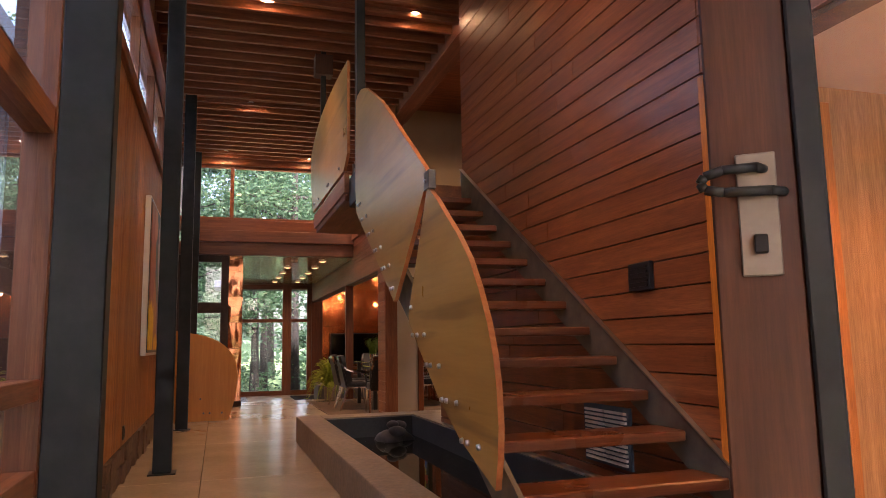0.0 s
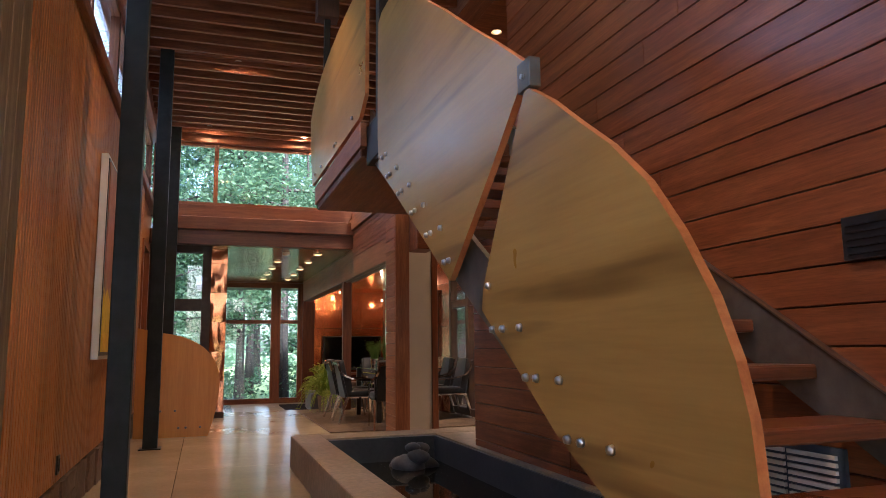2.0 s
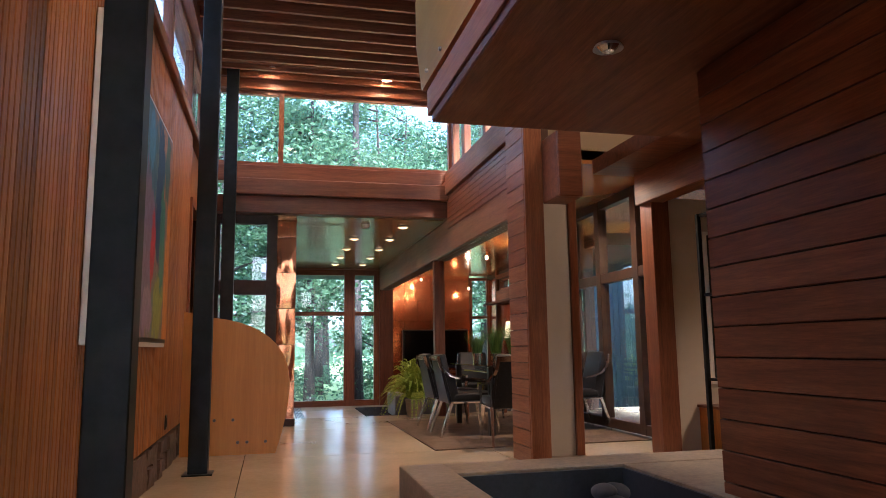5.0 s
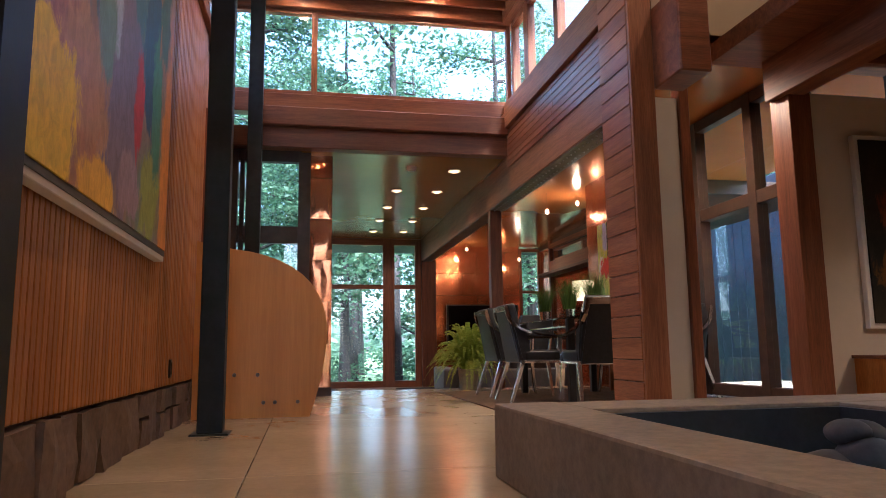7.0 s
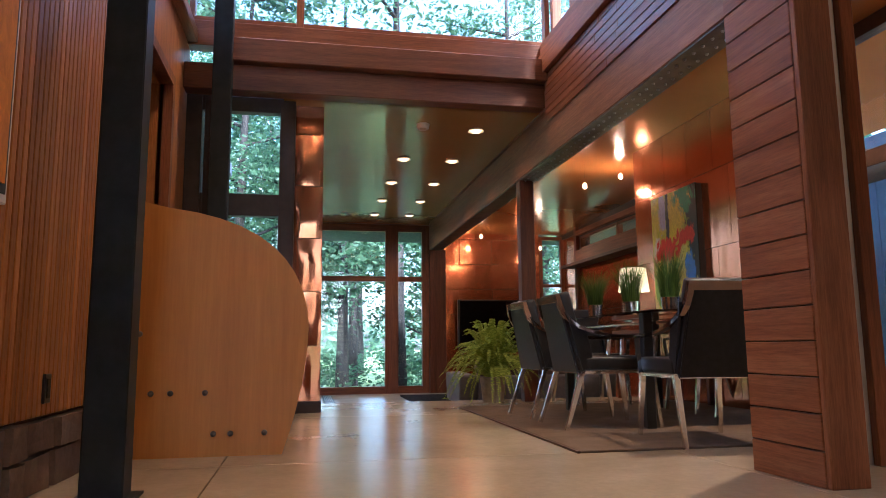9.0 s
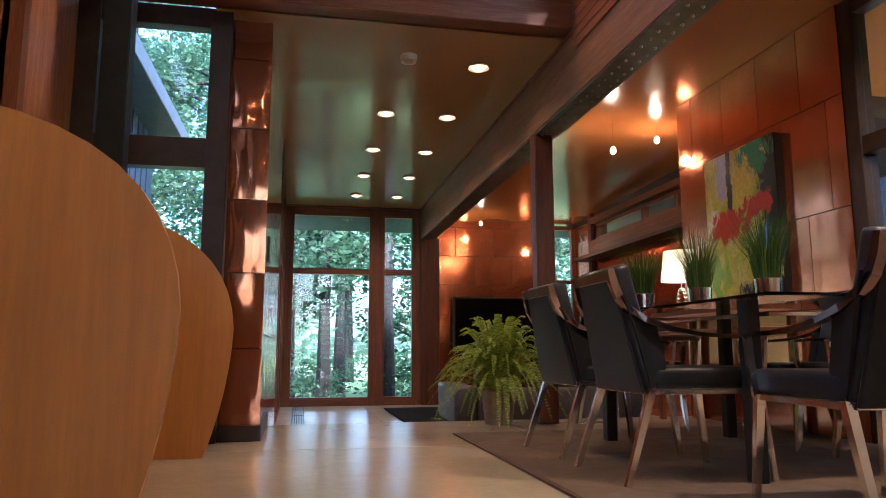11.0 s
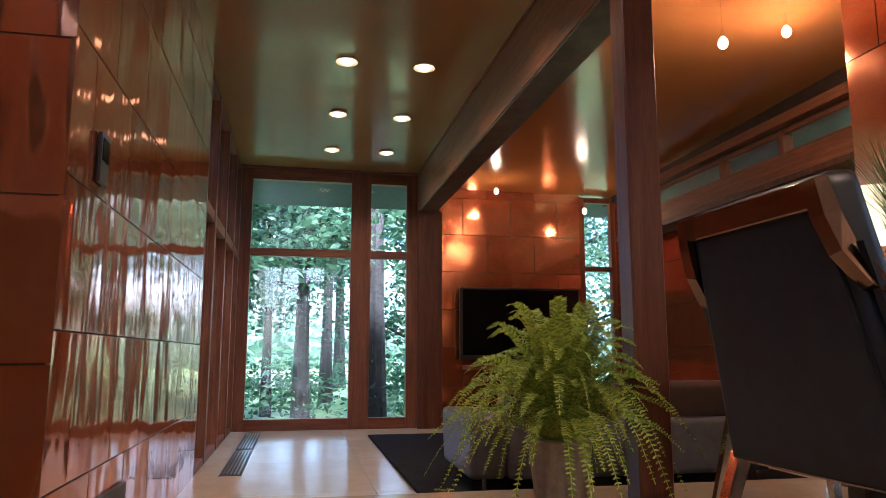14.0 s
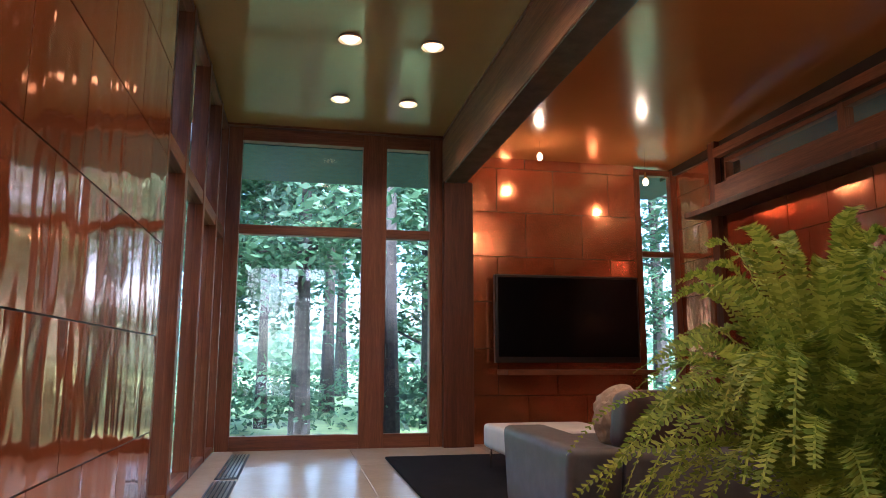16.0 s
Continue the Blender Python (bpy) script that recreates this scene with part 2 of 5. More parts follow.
def canvas(name, ground_stops, patches, scale, seed):
    """Abstract brushwork: a mottled ground and loose patches (centre, reach, pigment) with ragged edges."""
    m, nt, b = material(name)
    g = nt.nodes.new("ShaderNodeNewGeometry")
    mp = nt.nodes.new("ShaderNodeMapping")
    mp.inputs["Location"].default_value = (seed, seed * 1.7, seed * 0.3)
    mp.inputs["Scale"].default_value = (1, 1, 0.6)
    nt.links.new(g.outputs["Position"], mp.inputs["Vector"])
    c = ramp(nt, noise_tex(nt, mp.outputs[0], scale, 4, 0.6, 0.6), ground_stops)
    rag = noise_tex(nt, mp.outputs[0], scale * 2.2, 5, 0.7, 0.8)
    for centre, reach, pigment in patches:
        d = nt.nodes.new("ShaderNodeVectorMath")
        d.operation = "SUBTRACT"
        d.inputs[1].default_value = centre
        nt.links.new(g.outputs["Position"], d.inputs[0])
        q = nt.nodes.new("ShaderNodeVectorMath")
        q.operation = "DIVIDE"
        q.inputs[1].default_value = reach
        nt.links.new(d.outputs[0], q.inputs[0])
        l = nt.nodes.new("ShaderNodeVectorMath")
        l.operation = "LENGTH"
        nt.links.new(q.outputs[0], l.inputs[0])
        s = nt.nodes.new("ShaderNodeMath")
        s.operation = "MULTIPLY_ADD"
        s.inputs[1].default_value = 2.4
        nt.links.new(rag, s.inputs[0])
        nt.links.new(l.outputs["Value"], s.inputs[2])
        f = nt.nodes.new("ShaderNodeMapRange")
        f.inputs["From Min"].default_value, f.inputs["From Max"].default_value = 2.05, 2.3
        f.inputs["To Min"].default_value, f.inputs["To Max"].default_value = 1.0, 0.0
        nt.links.new(s.outputs[0], f.inputs["Value"])
        c = mixed(nt, c, pigment, f.outputs[0], "MIX")
    streak = noise_tex(nt, mp.outputs[0], scale * 9, 4, 0.7, 1.0)
    nt.links.new(mixed(nt, c, ramp(nt, streak, [(0.34, (0.58, 0.56, 0.54)), (0.62, (1, 1, 1))]), 0.7), b.inputs["Base Color"])
    b.inputs["Roughness"].default_value = 0.5
    b.inputs["Specular IOR Level"].default_value = 0.2
    bump(nt, b, streak, 0.25, 0.003)
    return m


def foliage(name, dark, light):
    m, nt, b = material(name)
    g = nt.nodes.new("ShaderNodeNewGeometry")
    c = ramp(nt, g.outputs["Random Per Island"], [(0, dark), (1, light)])
    nt.links.new(c, b.inputs["Base Color"])
    b.inputs["Roughness"].default_value = 0.55
    tr = nt.nodes.new("ShaderNodeBsdfTranslucent")
    nt.links.new(c, tr.inputs[0])
    ms = nt.nodes.new("ShaderNodeMixShader")
    ms.inputs[0].default_value = 0.5
    nt.links.new(b.outputs[0], ms.inputs[1])
    nt.links.new(tr.outputs[0], ms.inputs[2])
    nt.links.new(ms.outputs[0], nt.nodes["Material Output"].inputs[0])
    return m


LEAF = foliage("tree_leaves", (0.05, 0.105, 0.06), (0.12, 0.215, 0.11))
PINE = foliage("pine_needles", (0.025, 0.07, 0.05), (0.07, 0.15, 0.09))
FERN = foliage("fern_fronds", (0.16, 0.25, 0.02), (0.54, 0.62, 0.085))
BLADE = foliage("grass_blades", (0.03, 0.07, 0.01), (0.12, 0.2, 0.03))
# aerial haze is mixed into this pale leaf colour
HAZY = foliage("haze_tinted_leaves", (0.10, 0.17, 0.11), (0.17, 0.25, 0.16))
LAWN = paint("meadow", (0.17, 0.25, 0.09), 0.9, 0.0, 0.4, 0.6, 0.4)


def rug_mat(name, a, b_):
    m, nt, b = material(name)
    v = coords(nt, (1, 1, 1), False)
    c = ramp(nt, noise_tex(nt, v, 3.0, 6, 0.7, 1.2), [(0.3, a), (0.7, b_)])
    pile = noise_tex(nt, v, 160, 2)
    nt.links.new(mixed(nt, c, ramp(nt, pile, [(0.3, (0.6, 0.6, 0.6)), (0.7, (1, 1, 1))]), 0.8), b.inputs["Base Color"])
    b.inputs["Roughness"].default_value = 0.95
    b.inputs["Specular IOR Level"].default_value = 0.2
    bump(nt, b, pile, 0.5, 0.006)
    return m


RUG = rug_mat("taupe_wool", (0.11, 0.074, 0.048), (0.19, 0.135, 0.092))
RUG_DARK = rug_mat("charcoal_pile", (0.005, 0.005, 0.008), (0.016, 0.016, 0.022))
WATER, _nt, _b = material("dark_water")
_b.inputs["Base Color"].default_value = (0.012, 0.012, 0.008, 1)
_b.inputs["Roughness"].default_value = 0.02
bump(_nt, _b, noise_tex(_nt, coords(_nt, (1, 1, 1), False), 6, 2), 0.03, 0.02)
LAMP = glow("lamp_glow", (1.0, 0.54, 0.22), 0.4)
# emission on the rim imitates the orange halo round a lit lamp
LAMP_HALO = glow("lamp_halo_glow", (1.0, 0.30, 0.06), 0.3)
LAMP_HALL = glow("halogen_glow", (1.0, 0.62, 0.3), 45)
SHADE = glow("lampshade_glow", (1.0, 0.7, 0.28), 0.22)


# ---- mesh helpers ----
def add_box(bm, x0, x1, y0, y1, z0, z1, bev=0.0, seg=1):
    r = bmesh.ops.create_cube(bm, size=1.0)
    vs = r["verts"]
    for v in vs:
        v.co = Vector((x0 + (v.co.x + 0.5) * (x1 - x0), y0 + (v.co.y + 0.5) * (y1 - y0), z0 + (v.co.z + 0.5) * (z1 - z0)))
    if bev:
        es = list({e for v in vs for e in v.link_edges})
        bmesh.ops.bevel(bm, geom=es, offset=bev, segments=seg, affect="EDGES", profile=0.6)
    return bm


def box(x0, x1, y0, y1, z0, z1, bev=0.0, seg=1):
    return add_box(bmesh.new(), x0, x1, y0, y1, z0, z1, bev, seg)


def rod(bm, a, b, r0, r1=None, n=12):
    a, b = Vector(a), Vector(b)
    d = b - a
    m = Matrix.Translation((a + b) / 2) @ d.to_track_quat("Z", "Y").to_matrix().to_4x4()
    bmesh.ops.create_cone(bm, cap_ends=True, segments=n, radius1=r0, radius2=r0 if r1 is None else r1, depth=d.length, matrix=m)
    return bm


def rods(*args, **kw):
    return rod(bmesh.new(), *args, **kw)


def mesh_of(name, bm, mat, smooth=False):
    me = bpy.data.meshes.new(name)
    bm.normal_update()
    bm.to_mesh(me)
    bm.free()
    me.materials.append(mat)
    if smooth:
        me.shade_smooth()
    return me


def part(name, bm, mat, parent, label="", smooth=False):
    ob = new(name, mesh_of(name, bm, mat, smooth))
    ob.parent = parent
    if label:
        ob["label"] = label
    return ob


def piece(name, me, parent, x, y, z):
    ob = new(name, me)
    ob.parent = parent
    ob.location = (x, y, z)
    return ob


def thing(name, label, category, group="", at=(0, 0, 0), kind=""):
    ob = new(name)
    ob.location = at
    ob.empty_display_size = 0.1
    return tagged(ob, label, category, group, kind)


def struct(name, bm, mat, label="", category="", smooth=False):
    ob = new(name, mesh_of(name, bm, mat, smooth))
    return tagged(ob, label, category, "", "structure")


def prism(points, axis, a, b, bev=0.0):
    """A slab with the outline points (u, v), from a to b along the axis (x: u=y v=z; y: u=x v=z; z: u=x v=y)."""
    bm = bmesh.new()

    def at(u, v, w):
        return {"x": (w, u, v), "y": (u, w, v), "z": (u, v, w)}[axis]

    lo = [bm.verts.new(at(u, v, a)) for u, v in points]
    hi = [bm.verts.new(at(u, v, b)) for u, v in points]
    n = len(points)
    bm.faces.new(lo)
    bm.faces.new(list(reversed(hi)))
    for i in range(n):
        bm.faces.new((lo[i], hi[i], hi[(i + 1) % n], lo[(i + 1) % n]))
    bmesh.ops.recalc_face_normals(bm, faces=bm.faces)
    if bev:
        es = [e for e in bm.edges if abs(e.verts[0].co["xyz".index(axis)] - e.verts[1].co["xyz".index(axis)]) < 1e-6]
        bmesh.ops.bevel(bm, geom=es, offset=bev, segments=2, affect="EDGES")
    return bm


def arc(p0, p1, p2, n=10):
    """Points of a smooth bow from p0 over the handle p1 to p2."""
    out = []
    for i in range(n + 1):
        t = i / n
        out.append(tuple((1 - t) ** 2 * a + 2 * t * (1 - t) * b + t * t * c for a, b, c in zip(p0, p1, p2)))
    return out


def pane(name, x0, x1, y0, y1, z0, z1, parent, mat=None):
    ob = part(name, box(x0, x1, y0, y1, z0, z1), mat or GLASS, parent)
    ob.visible_shadow = False
    return ob

# ---- large structure ----
floor = struct("floor", box(-3.0, 7.0, -5.0, 13.17, -0.5, -0.06), POND_IN, "warm grey polished concrete floor with saw-cut joints", "floor")
living_floor = struct("floor_living", box(-0.1, 6.0, 13.17, 18.9, -0.6, -0.31), POND_IN, "pale polished stone floor, one step lower", "floor")

ceiling_hall = struct("ceiling_hall", box(-1.4, 2.6, -5.0, 12.1, 4.93, 5.1), CEDAR_X, "high ceiling of red cedar boards", "ceiling")
ceiling_living = struct("ceiling_living", box(-0.3, 2.2, 11.95, 18.8, 2.88, 3.05), CEIL_GLOSS, "low lacquered tan ceiling with recessed lamps", "ceiling")
ceiling_dining = struct("ceiling_dining", prism([(8.5, 2.86), (13.6, 2.86), (18.8, 2.74), (18.8, 3.0), (8.5, 3.0)], "x", 2.45, 6.0), CEIL_WARM, "glossy amber ceiling over dining and sitting area", "ceiling")

# wall on the side of the tall posts
wall_west = struct("wall_west", box(-1.42, -1.17, 1.85, 10.05, 0.0, 3.36), CEDAR_DARK, "tall wall clad in narrow vertical cedar strips", "wall")
bm = box(-1.42, -1.17, 10.05, 12.1, 2.6, 3.36)
add_box(bm, -1.42, -1.17, 11.0, 12.1, 0.0, 2.6)
struct("wall_west_end", bm, CEDAR_Z, "cedar wall round a dark passage opening", "wall")
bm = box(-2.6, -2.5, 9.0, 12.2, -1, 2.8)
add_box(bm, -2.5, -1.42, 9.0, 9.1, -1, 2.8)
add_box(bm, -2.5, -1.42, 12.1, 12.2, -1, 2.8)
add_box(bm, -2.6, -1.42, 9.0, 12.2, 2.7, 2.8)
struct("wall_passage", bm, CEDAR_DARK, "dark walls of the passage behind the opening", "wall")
struct("trim_west", box(-1.42, -1.08, 1.0, 12.0, 3.36, 3.47, 0.008), FRAME_Y, "cedar ledge under the high windows", "trim")
bm = box(-1.2, -1.1, 9.97, 10.05, 0, 2.68)
add_box(bm, -1.2, -1.1, 11.0, 11.08, 0, 2.68)
add_box(bm, -1.2, -1.1, 10.05, 11.0, 2.6, 2.68)
struct("trim_opening", bm, FRAME_Z, "cedar casing of the passage", "trim")
struct("wall_west_top", box(-1.42, -1.1, -5.0, 12.1, 4.6, 4.95), CEDAR_Y, "cedar band under the ceiling", "wall")
bm = box(-3, -1.15, -5.2, -5.0, -0.3, 5.1)
add_box(bm, 1.95, 7, -5.2, -5.0, -0.3, 5.1)
add_box(bm, -1.15, 1.95, -5.2, -5.0, 4.6, 5.1)
struct("wall_south", bm, BEIGE, "plain plaster wall round the glazed entrance front", "wall")
struct("wall_entry_west", box(-1.42, -1.17, -5.0, -1.6, 0, 4.6), CEDAR_Z, "plain cedar wall beside the entrance", "wall")

# boarded wall beside the stair
bm = prism([(0.72, 0.0), (5.28, 0.0), (5.28, 2.5), (4.42, 2.5), (4.42, 5.0), (-5, 5.0), (-5, 2.46), (0.72, 2.46)], "x", 1.99, 2.13)
wall_stair = struct("wall_stair", bm, CEDAR_DARK, "tall wall of wide horizontal cedar boards beside the stair", "wall")

# beam wall at the end of the high hall
struct("beam_end", box(-1.17, 2.2, 11.80, 11.98, 2.88, 3.12, 0.006), FRAME_X, "lower cedar beam at the end of the high hall", "beam")
struct("beam_end_ledge", box(-0.9, 2.2, 11.70, 12.04, 3.12, 3.34, 0.008), FRAME_X, "projecting cedar ledge of the end beam", "beam")
struct("beam_end_sill", box(-1.17, 2.29, 11.93, 12.1, 3.34, 3.58, 0.006), FRAME_X, "cedar band under the high end window", "beam")
struct("beam_head", box(-1.17, 2.4, 11.88, 12.1, 4.66, 4.93, 0.006), FRAME_X, "cedar head beam over the high window", "beam")

# long beam between hall and dining area
bm = box(2.2, 2.43, 8.51, 18.5, 2.39, 2.86, 0.006)
add_box(bm, 2.19, 2.45, 8.52, 18.5, 2.86, 3.05)
struct("beam_long", bm, BEAM_WOOD, "long cedar beam over the dining opening", "beam")
bm = box(2.25, 2.43, 8.51, 12.0, 3.05, 3.2)
struct("wall_frieze", bm, CEDAR_DARK, "frieze of narrow cedar boards above the beam", "wall")
bm = box(2.14, 2.45, 8.51, 11.92, 3.2, 3.4, 0.006)
add_box(bm, 2.2, 2.45, 8.51, 11.92, 3.4, 3.58, 0.006)
struct("trim_east", bm, FRAME_Y, "stepped cedar ledge under the high side windows", "trim")
struct("beam_east_head", box(2.2, 2.45, 4.4, 11.9, 4.66, 4.93, 0.006), FRAME_Y, "cedar head beam over the side windows", "beam")
struct("trim_steel_far", box(2.21, 2.42, 12.91, 18.36, 2.378, 2.39), STEEL_PLATE, "plain steel plate under the far stretch of the long beam", "beam")
steel_plate = struct("trim_steel", box(2.21, 2.42, 8.55, 12.72, 2.376, 2.39), STEEL_PLATE, "riveted steel plate under the long beam", "beam")
for i in range(40):
    for sx in (2.27, 2.36):
        b_ = bmesh.new()
        bmesh.ops.create_uvsphere(b_, u_segments=8, v_segments=5, radius=0.012)
        part("bolt", b_, BOLT, steel_plate).location = (sx, 8.66 + i * 0.104, 2.374)

# pier
pier = struct("wall_pier", box(2.01, 2.165, 8.06, 8.53, 0, 4.93), CEDAR_DARK, "free-standing pier clad in cedar boards", "wall")
struct("trim_pier", box(1.985, 2.165, 8.03, 8.06, 0, 4.93, 0.004), PIER_TRIM, "smooth cedar corner board of the pier", "trim")
struct("wall_pier_plaster", box(2.165, 2.60, 8.5, 8.56, 0, 2.45), PLASTER, "cream plaster strip behind the pier", "wall")
struct("trim_pier_edge", box(2.60, 2.68, 8.46, 8.58, 0, 2.6, 0.004), FRAME_Z, "cedar edge board", "trim")
struct("beam_stub", box(2.17, 2.40, 7.68, 8.06, 2.33, 2.93, 0.01), FRAME_X, "projecting cedar beam end on the pier", "beam")

# copper wall core
struct("wall_copper", box(-0.19, 0.06, 12.14, 15.4, -0.3, 2.9), BRONZE, "wall sheathed in polished copper sheets", "wall")
struct("baseboard_copper", box(-0.21, 0.085, 12.1, 13.17, 0.0, 0.1, 0.004), BRONZE, "dark plinth under the copper wall", "baseboard")
struct("trim_step", box(0.06, 6.0, 13.1, 13.2, -0.3, -0.004, 0.006), FLOOR, "concrete nosing of the step down", "step")

# dining and sitting side walls
struct("wall_dining_east", box(3.76, 3.97, 11.08, 13.12, -0.3, 3.0), BRONZE, "copper-sheathed wall behind the dining table", "wall")
bm = box(4.88, 5.07, 13.18, 17.7, -0.4, 2.33)
add_box(bm, 4.88, 5.07, 13.18, 17.7, 2.57, 3.1)
add_box(bm, 4.88, 5.07, 17.6, 17.7, 2.33, 2.57)
struct("wall_living_east", bm, BRONZE, "copper wall with a slot window under the ceiling", "wall")
struct("wall_living_north", box(2.43, 4.42, 18.6, 18.8, -0.4, 3.1), BRONZE, "copper-sheathed wall behind the television", "wall")
struct("wall_living_corner", box(4.94, 5.12, 17.7, 18.8, -0.4, 3.1), BRONZE, "copper corner beside the narrow window", "wall")
struct("post_corner", box(4.82, 4.94, 17.66, 17.78, -0.25, 2.77, 0.005), POST_WOOD, "dark cedar post at the end of the shelf wall", "post")
struct("wall_recess", box(3.97, 5.05, 13.04, 13.12, -0.3, 3.0), BRONZE, "copper return of the dining wall", "wall")

# rooms to the right of the stair
struct("wall_white", box(3.55, 6.8, 8.35, 8.5, 0, 2.5), PLASTER, "cream plaster wall", "wall")
struct("trim_white", box(3.36, 3.55, 8.2, 8.42, 0, 2.5, 0.004), FRAME_Z, "cedar post at the wall's end", "trim")
struct("wall_far_east", box(6.8, 7.0, -5, 8.6, 0, 5.0), BEIGE, "plain wall closing the room", "wall")
struct("ceiling_east", box(2.9, 7.0, 1.2, 8.5, 2.75, 2.9), CEDAR_X, "timber ceiling of the side room", "ceiling")
struct("beam_side", box(3.3, 3.5, 1.2, 8.4, 2.42, 2.76, 0.006), FRAME_Y, "cedar beam of the side room", "beam")
for i in range(8):
    struct("beam_joist", box(3.5, 6.8, 7.9 - i * 0.42, 7.97 - i * 0.42, 2.58, 2.75, 0.004), FRAME_X, "cedar ceiling joist", "joist")
struct("wall_upper", box(3.6, 3.75, 1.2, 11.3, 2.9, 5.0), BEIGE, "beige wall of the upper floor", "wall")
struct("wall_upper_north", box(2.43, 3.7, 8.5, 8.6, 2.9, 5.0), BEIGE, "beige wall above", "wall")
struct("wall_upper_back", box(2.13, 3.7, 1.1, 1.2, 2.5, 5.0), BEIGE, "beige wall above", "wall")
struct("ceiling_upper", box(2.45, 3.75, 1.1, 8.6, 4.9, 5.1), CEDAR_X, "ceiling of the upper floor", "ceiling")
struct("wall_back_room", box(2.13, 6.8, 1.1, 1.2, 0, 2.75), BEIGE, "plain wall of the side room", "wall")
# lobby behind the entrance
bm = box(3.05, 5.0, 1.0, 1.1, 0, 2.9)
add_box(bm, 2.13, 3.05, 1.0, 1.1, 2.51, 2.9)
struct("wall_lobby_north", bm, PINE_Z, "fir-panelled wall of the lobby", "wall")
struct("wall_lobby_east", box(4.0, 4.15, -5, 1.0, 0, 2.9), CEDAR_Z, "cedar wall of the lobby", "wall")
struct("ceiling_lobby", box(2.13, 4.15, -5, 1.1, 2.62, 2.8), PLASTER, "pale plaster ceiling of the lobby", "ceiling")
struct("floor_lobby", box(2.0, 4.15, -5, 1.05, 0.0, 0.22), TILE, "raised pale floor of the lobby", "floor")

ground = struct("ground", box(-400, 400, -400, 400, -0.9, -0.75), LAWN, "sunlit meadow grass round the house", "ground")


# ---- windows ----
def window(name, label, axis, plane, u0, u1, v0, v1, verts=(), rails=(), w=0.06, d=0.1, mat_v=None, mat_h=None, full=True):
    """A framed window in the plane axis = plane, with uprights and rails at the given places (centre, width)."""
    win = thing(name, label, "window", kind="structure")
    mv, mh = mat_v or FRAME_Z, mat_h or (FRAME_X if axis == "y" else FRAME_Y)

    def slab(a0, a1, b0, b1, dd, bev=0.004):
        if axis == "y":
            return box(a0, a1, plane - dd / 2, plane + dd / 2, b0, b1, bev)
        return box(plane - dd / 2, plane + dd / 2, a0, a1, b0, b1, bev)

    us = [(u0 + w / 2, w)] + sorted(verts) + [(u1 - w / 2, w)]
    vs = [(v0 + w / 2, w)] + sorted(rails) + [(v1 - w / 2, w)]
    for c, ww in us:
        part("window_frame", slab(c - ww / 2, c + ww / 2, v0, v1, d), mv, win)
    for c, ww in vs:
        for (ca, wa), (cb, wb) in zip(us, us[1:]):
            part("window_rail", slab(ca + wa / 2, cb - wb / 2, c - ww / 2, c + ww / 2, d * 0.9), mh, win)
    for (ca, wa), (cb, wb) in zip(us, us[1:]):
        for (da, xa), (db, xb) in zip(vs, vs[1:]):
            g = part("pane", slab(ca + wa / 2 - 0.005, cb - wb / 2 + 0.005, da + xa / 2 - 0.005, db - xb / 2 + 0.005, 0.008, 0), GLASS, win)
            g.visible_shadow = False
    return win


window("window_1", "wide high window looking into tree crowns", "y", 12.0, -1.17, 2.32, 3.58, 4.66, [(-0.166, 0.07)], [], 0.05)
window("window_2", "tall dark-framed window beside the copper wall", "y", 12.08, -1.17, -0.19, 0.0, 2.9, [(-0.98, 0.05)], [(1.88, 0.2), (0.3, 0.1)], 0.14, 0.12, BRONZE, BRONZE)
window("window_3", "floor-to-ceiling glazed end wall with a side light", "y", 18.52, 0.06, 2.2, -0.25, 2.86, [(1.5, 0.24)], [(1.84, 0.09)], 0.13, 0.12)
window("window_4", "tall glazing running along the living room", "x", 0.0, 15.42, 18.46, -0.25, 2.86, [(16.08, 0.1), (16.95, 0.09), (17.8, 0.09)], [(1.78, 0.1)], 0.05, 0.12)
window("window_5", "row of high windows over the strip-clad wall", "x", -1.25, 1.85, 11.98, 3.47, 4.6, [(3.6, 0.1), (5.4, 0.1), (7.1, 0.1), (8.8, 0.1), (10.5, 0.1)], [], 0.06)
window("window_6", "row of high side windows above the dining beam", "x", 2.36, 8.51, 11.9, 3.58, 4.66, [(11.3, 0.16), (10.3, 0.12)], [], 0.07)
window("window_7", "dark-framed garden window with one rail", "x", 3.8, 8.56, 11.06, 0.05, 2.84, [(9.27, 0.12), (10.2, 0.12)], [(1.85, 0.12)], 0.11, 0.12, BRONZE, BRONZE)
window("window_8", "narrow window beside the television", "y", 18.66, 4.42, 4.94, -0.25, 2.72, [], [(1.75, 0.06)], 0.07, 0.1)
window("window_9", "slot window under the ceiling", "x", 4.93, 13.18, 17.64, 2.31, 2.59, [(14.3, 0.07), (15.15, 0.07), (16.05, 0.07)], [], 0.06)
window("window_10", "fir-framed entrance window with grey boards outside", "x", -1.25, -1.6, 1.85, 0.45, 4.6, [], [(2.3, 0.14), (0.95, 0.1)], 0.12, 0.16, FRAME_Z, FRAME_Y)
window("window_11", "tall glazed entrance front", "y", -5.1, -1.15, 1.95, -0.06, 4.6, [(0.0, 0.1), (1.0, 0.1)], [(2.4, 0.12)], 0.1, 0.12)
struct("wall_entry_sill", box(-1.4, -1.15, -1.6, 1.85, 0, 0.45), CEDAR_Y, "low cedar wall under the entrance window", "wall")
struct("post_beam_end", box(2.195, 2.5, 18.36, 18.5, -0.25, 2.39, 0.006), POST_WOOD, "cedar post at the end of the beam", "post")
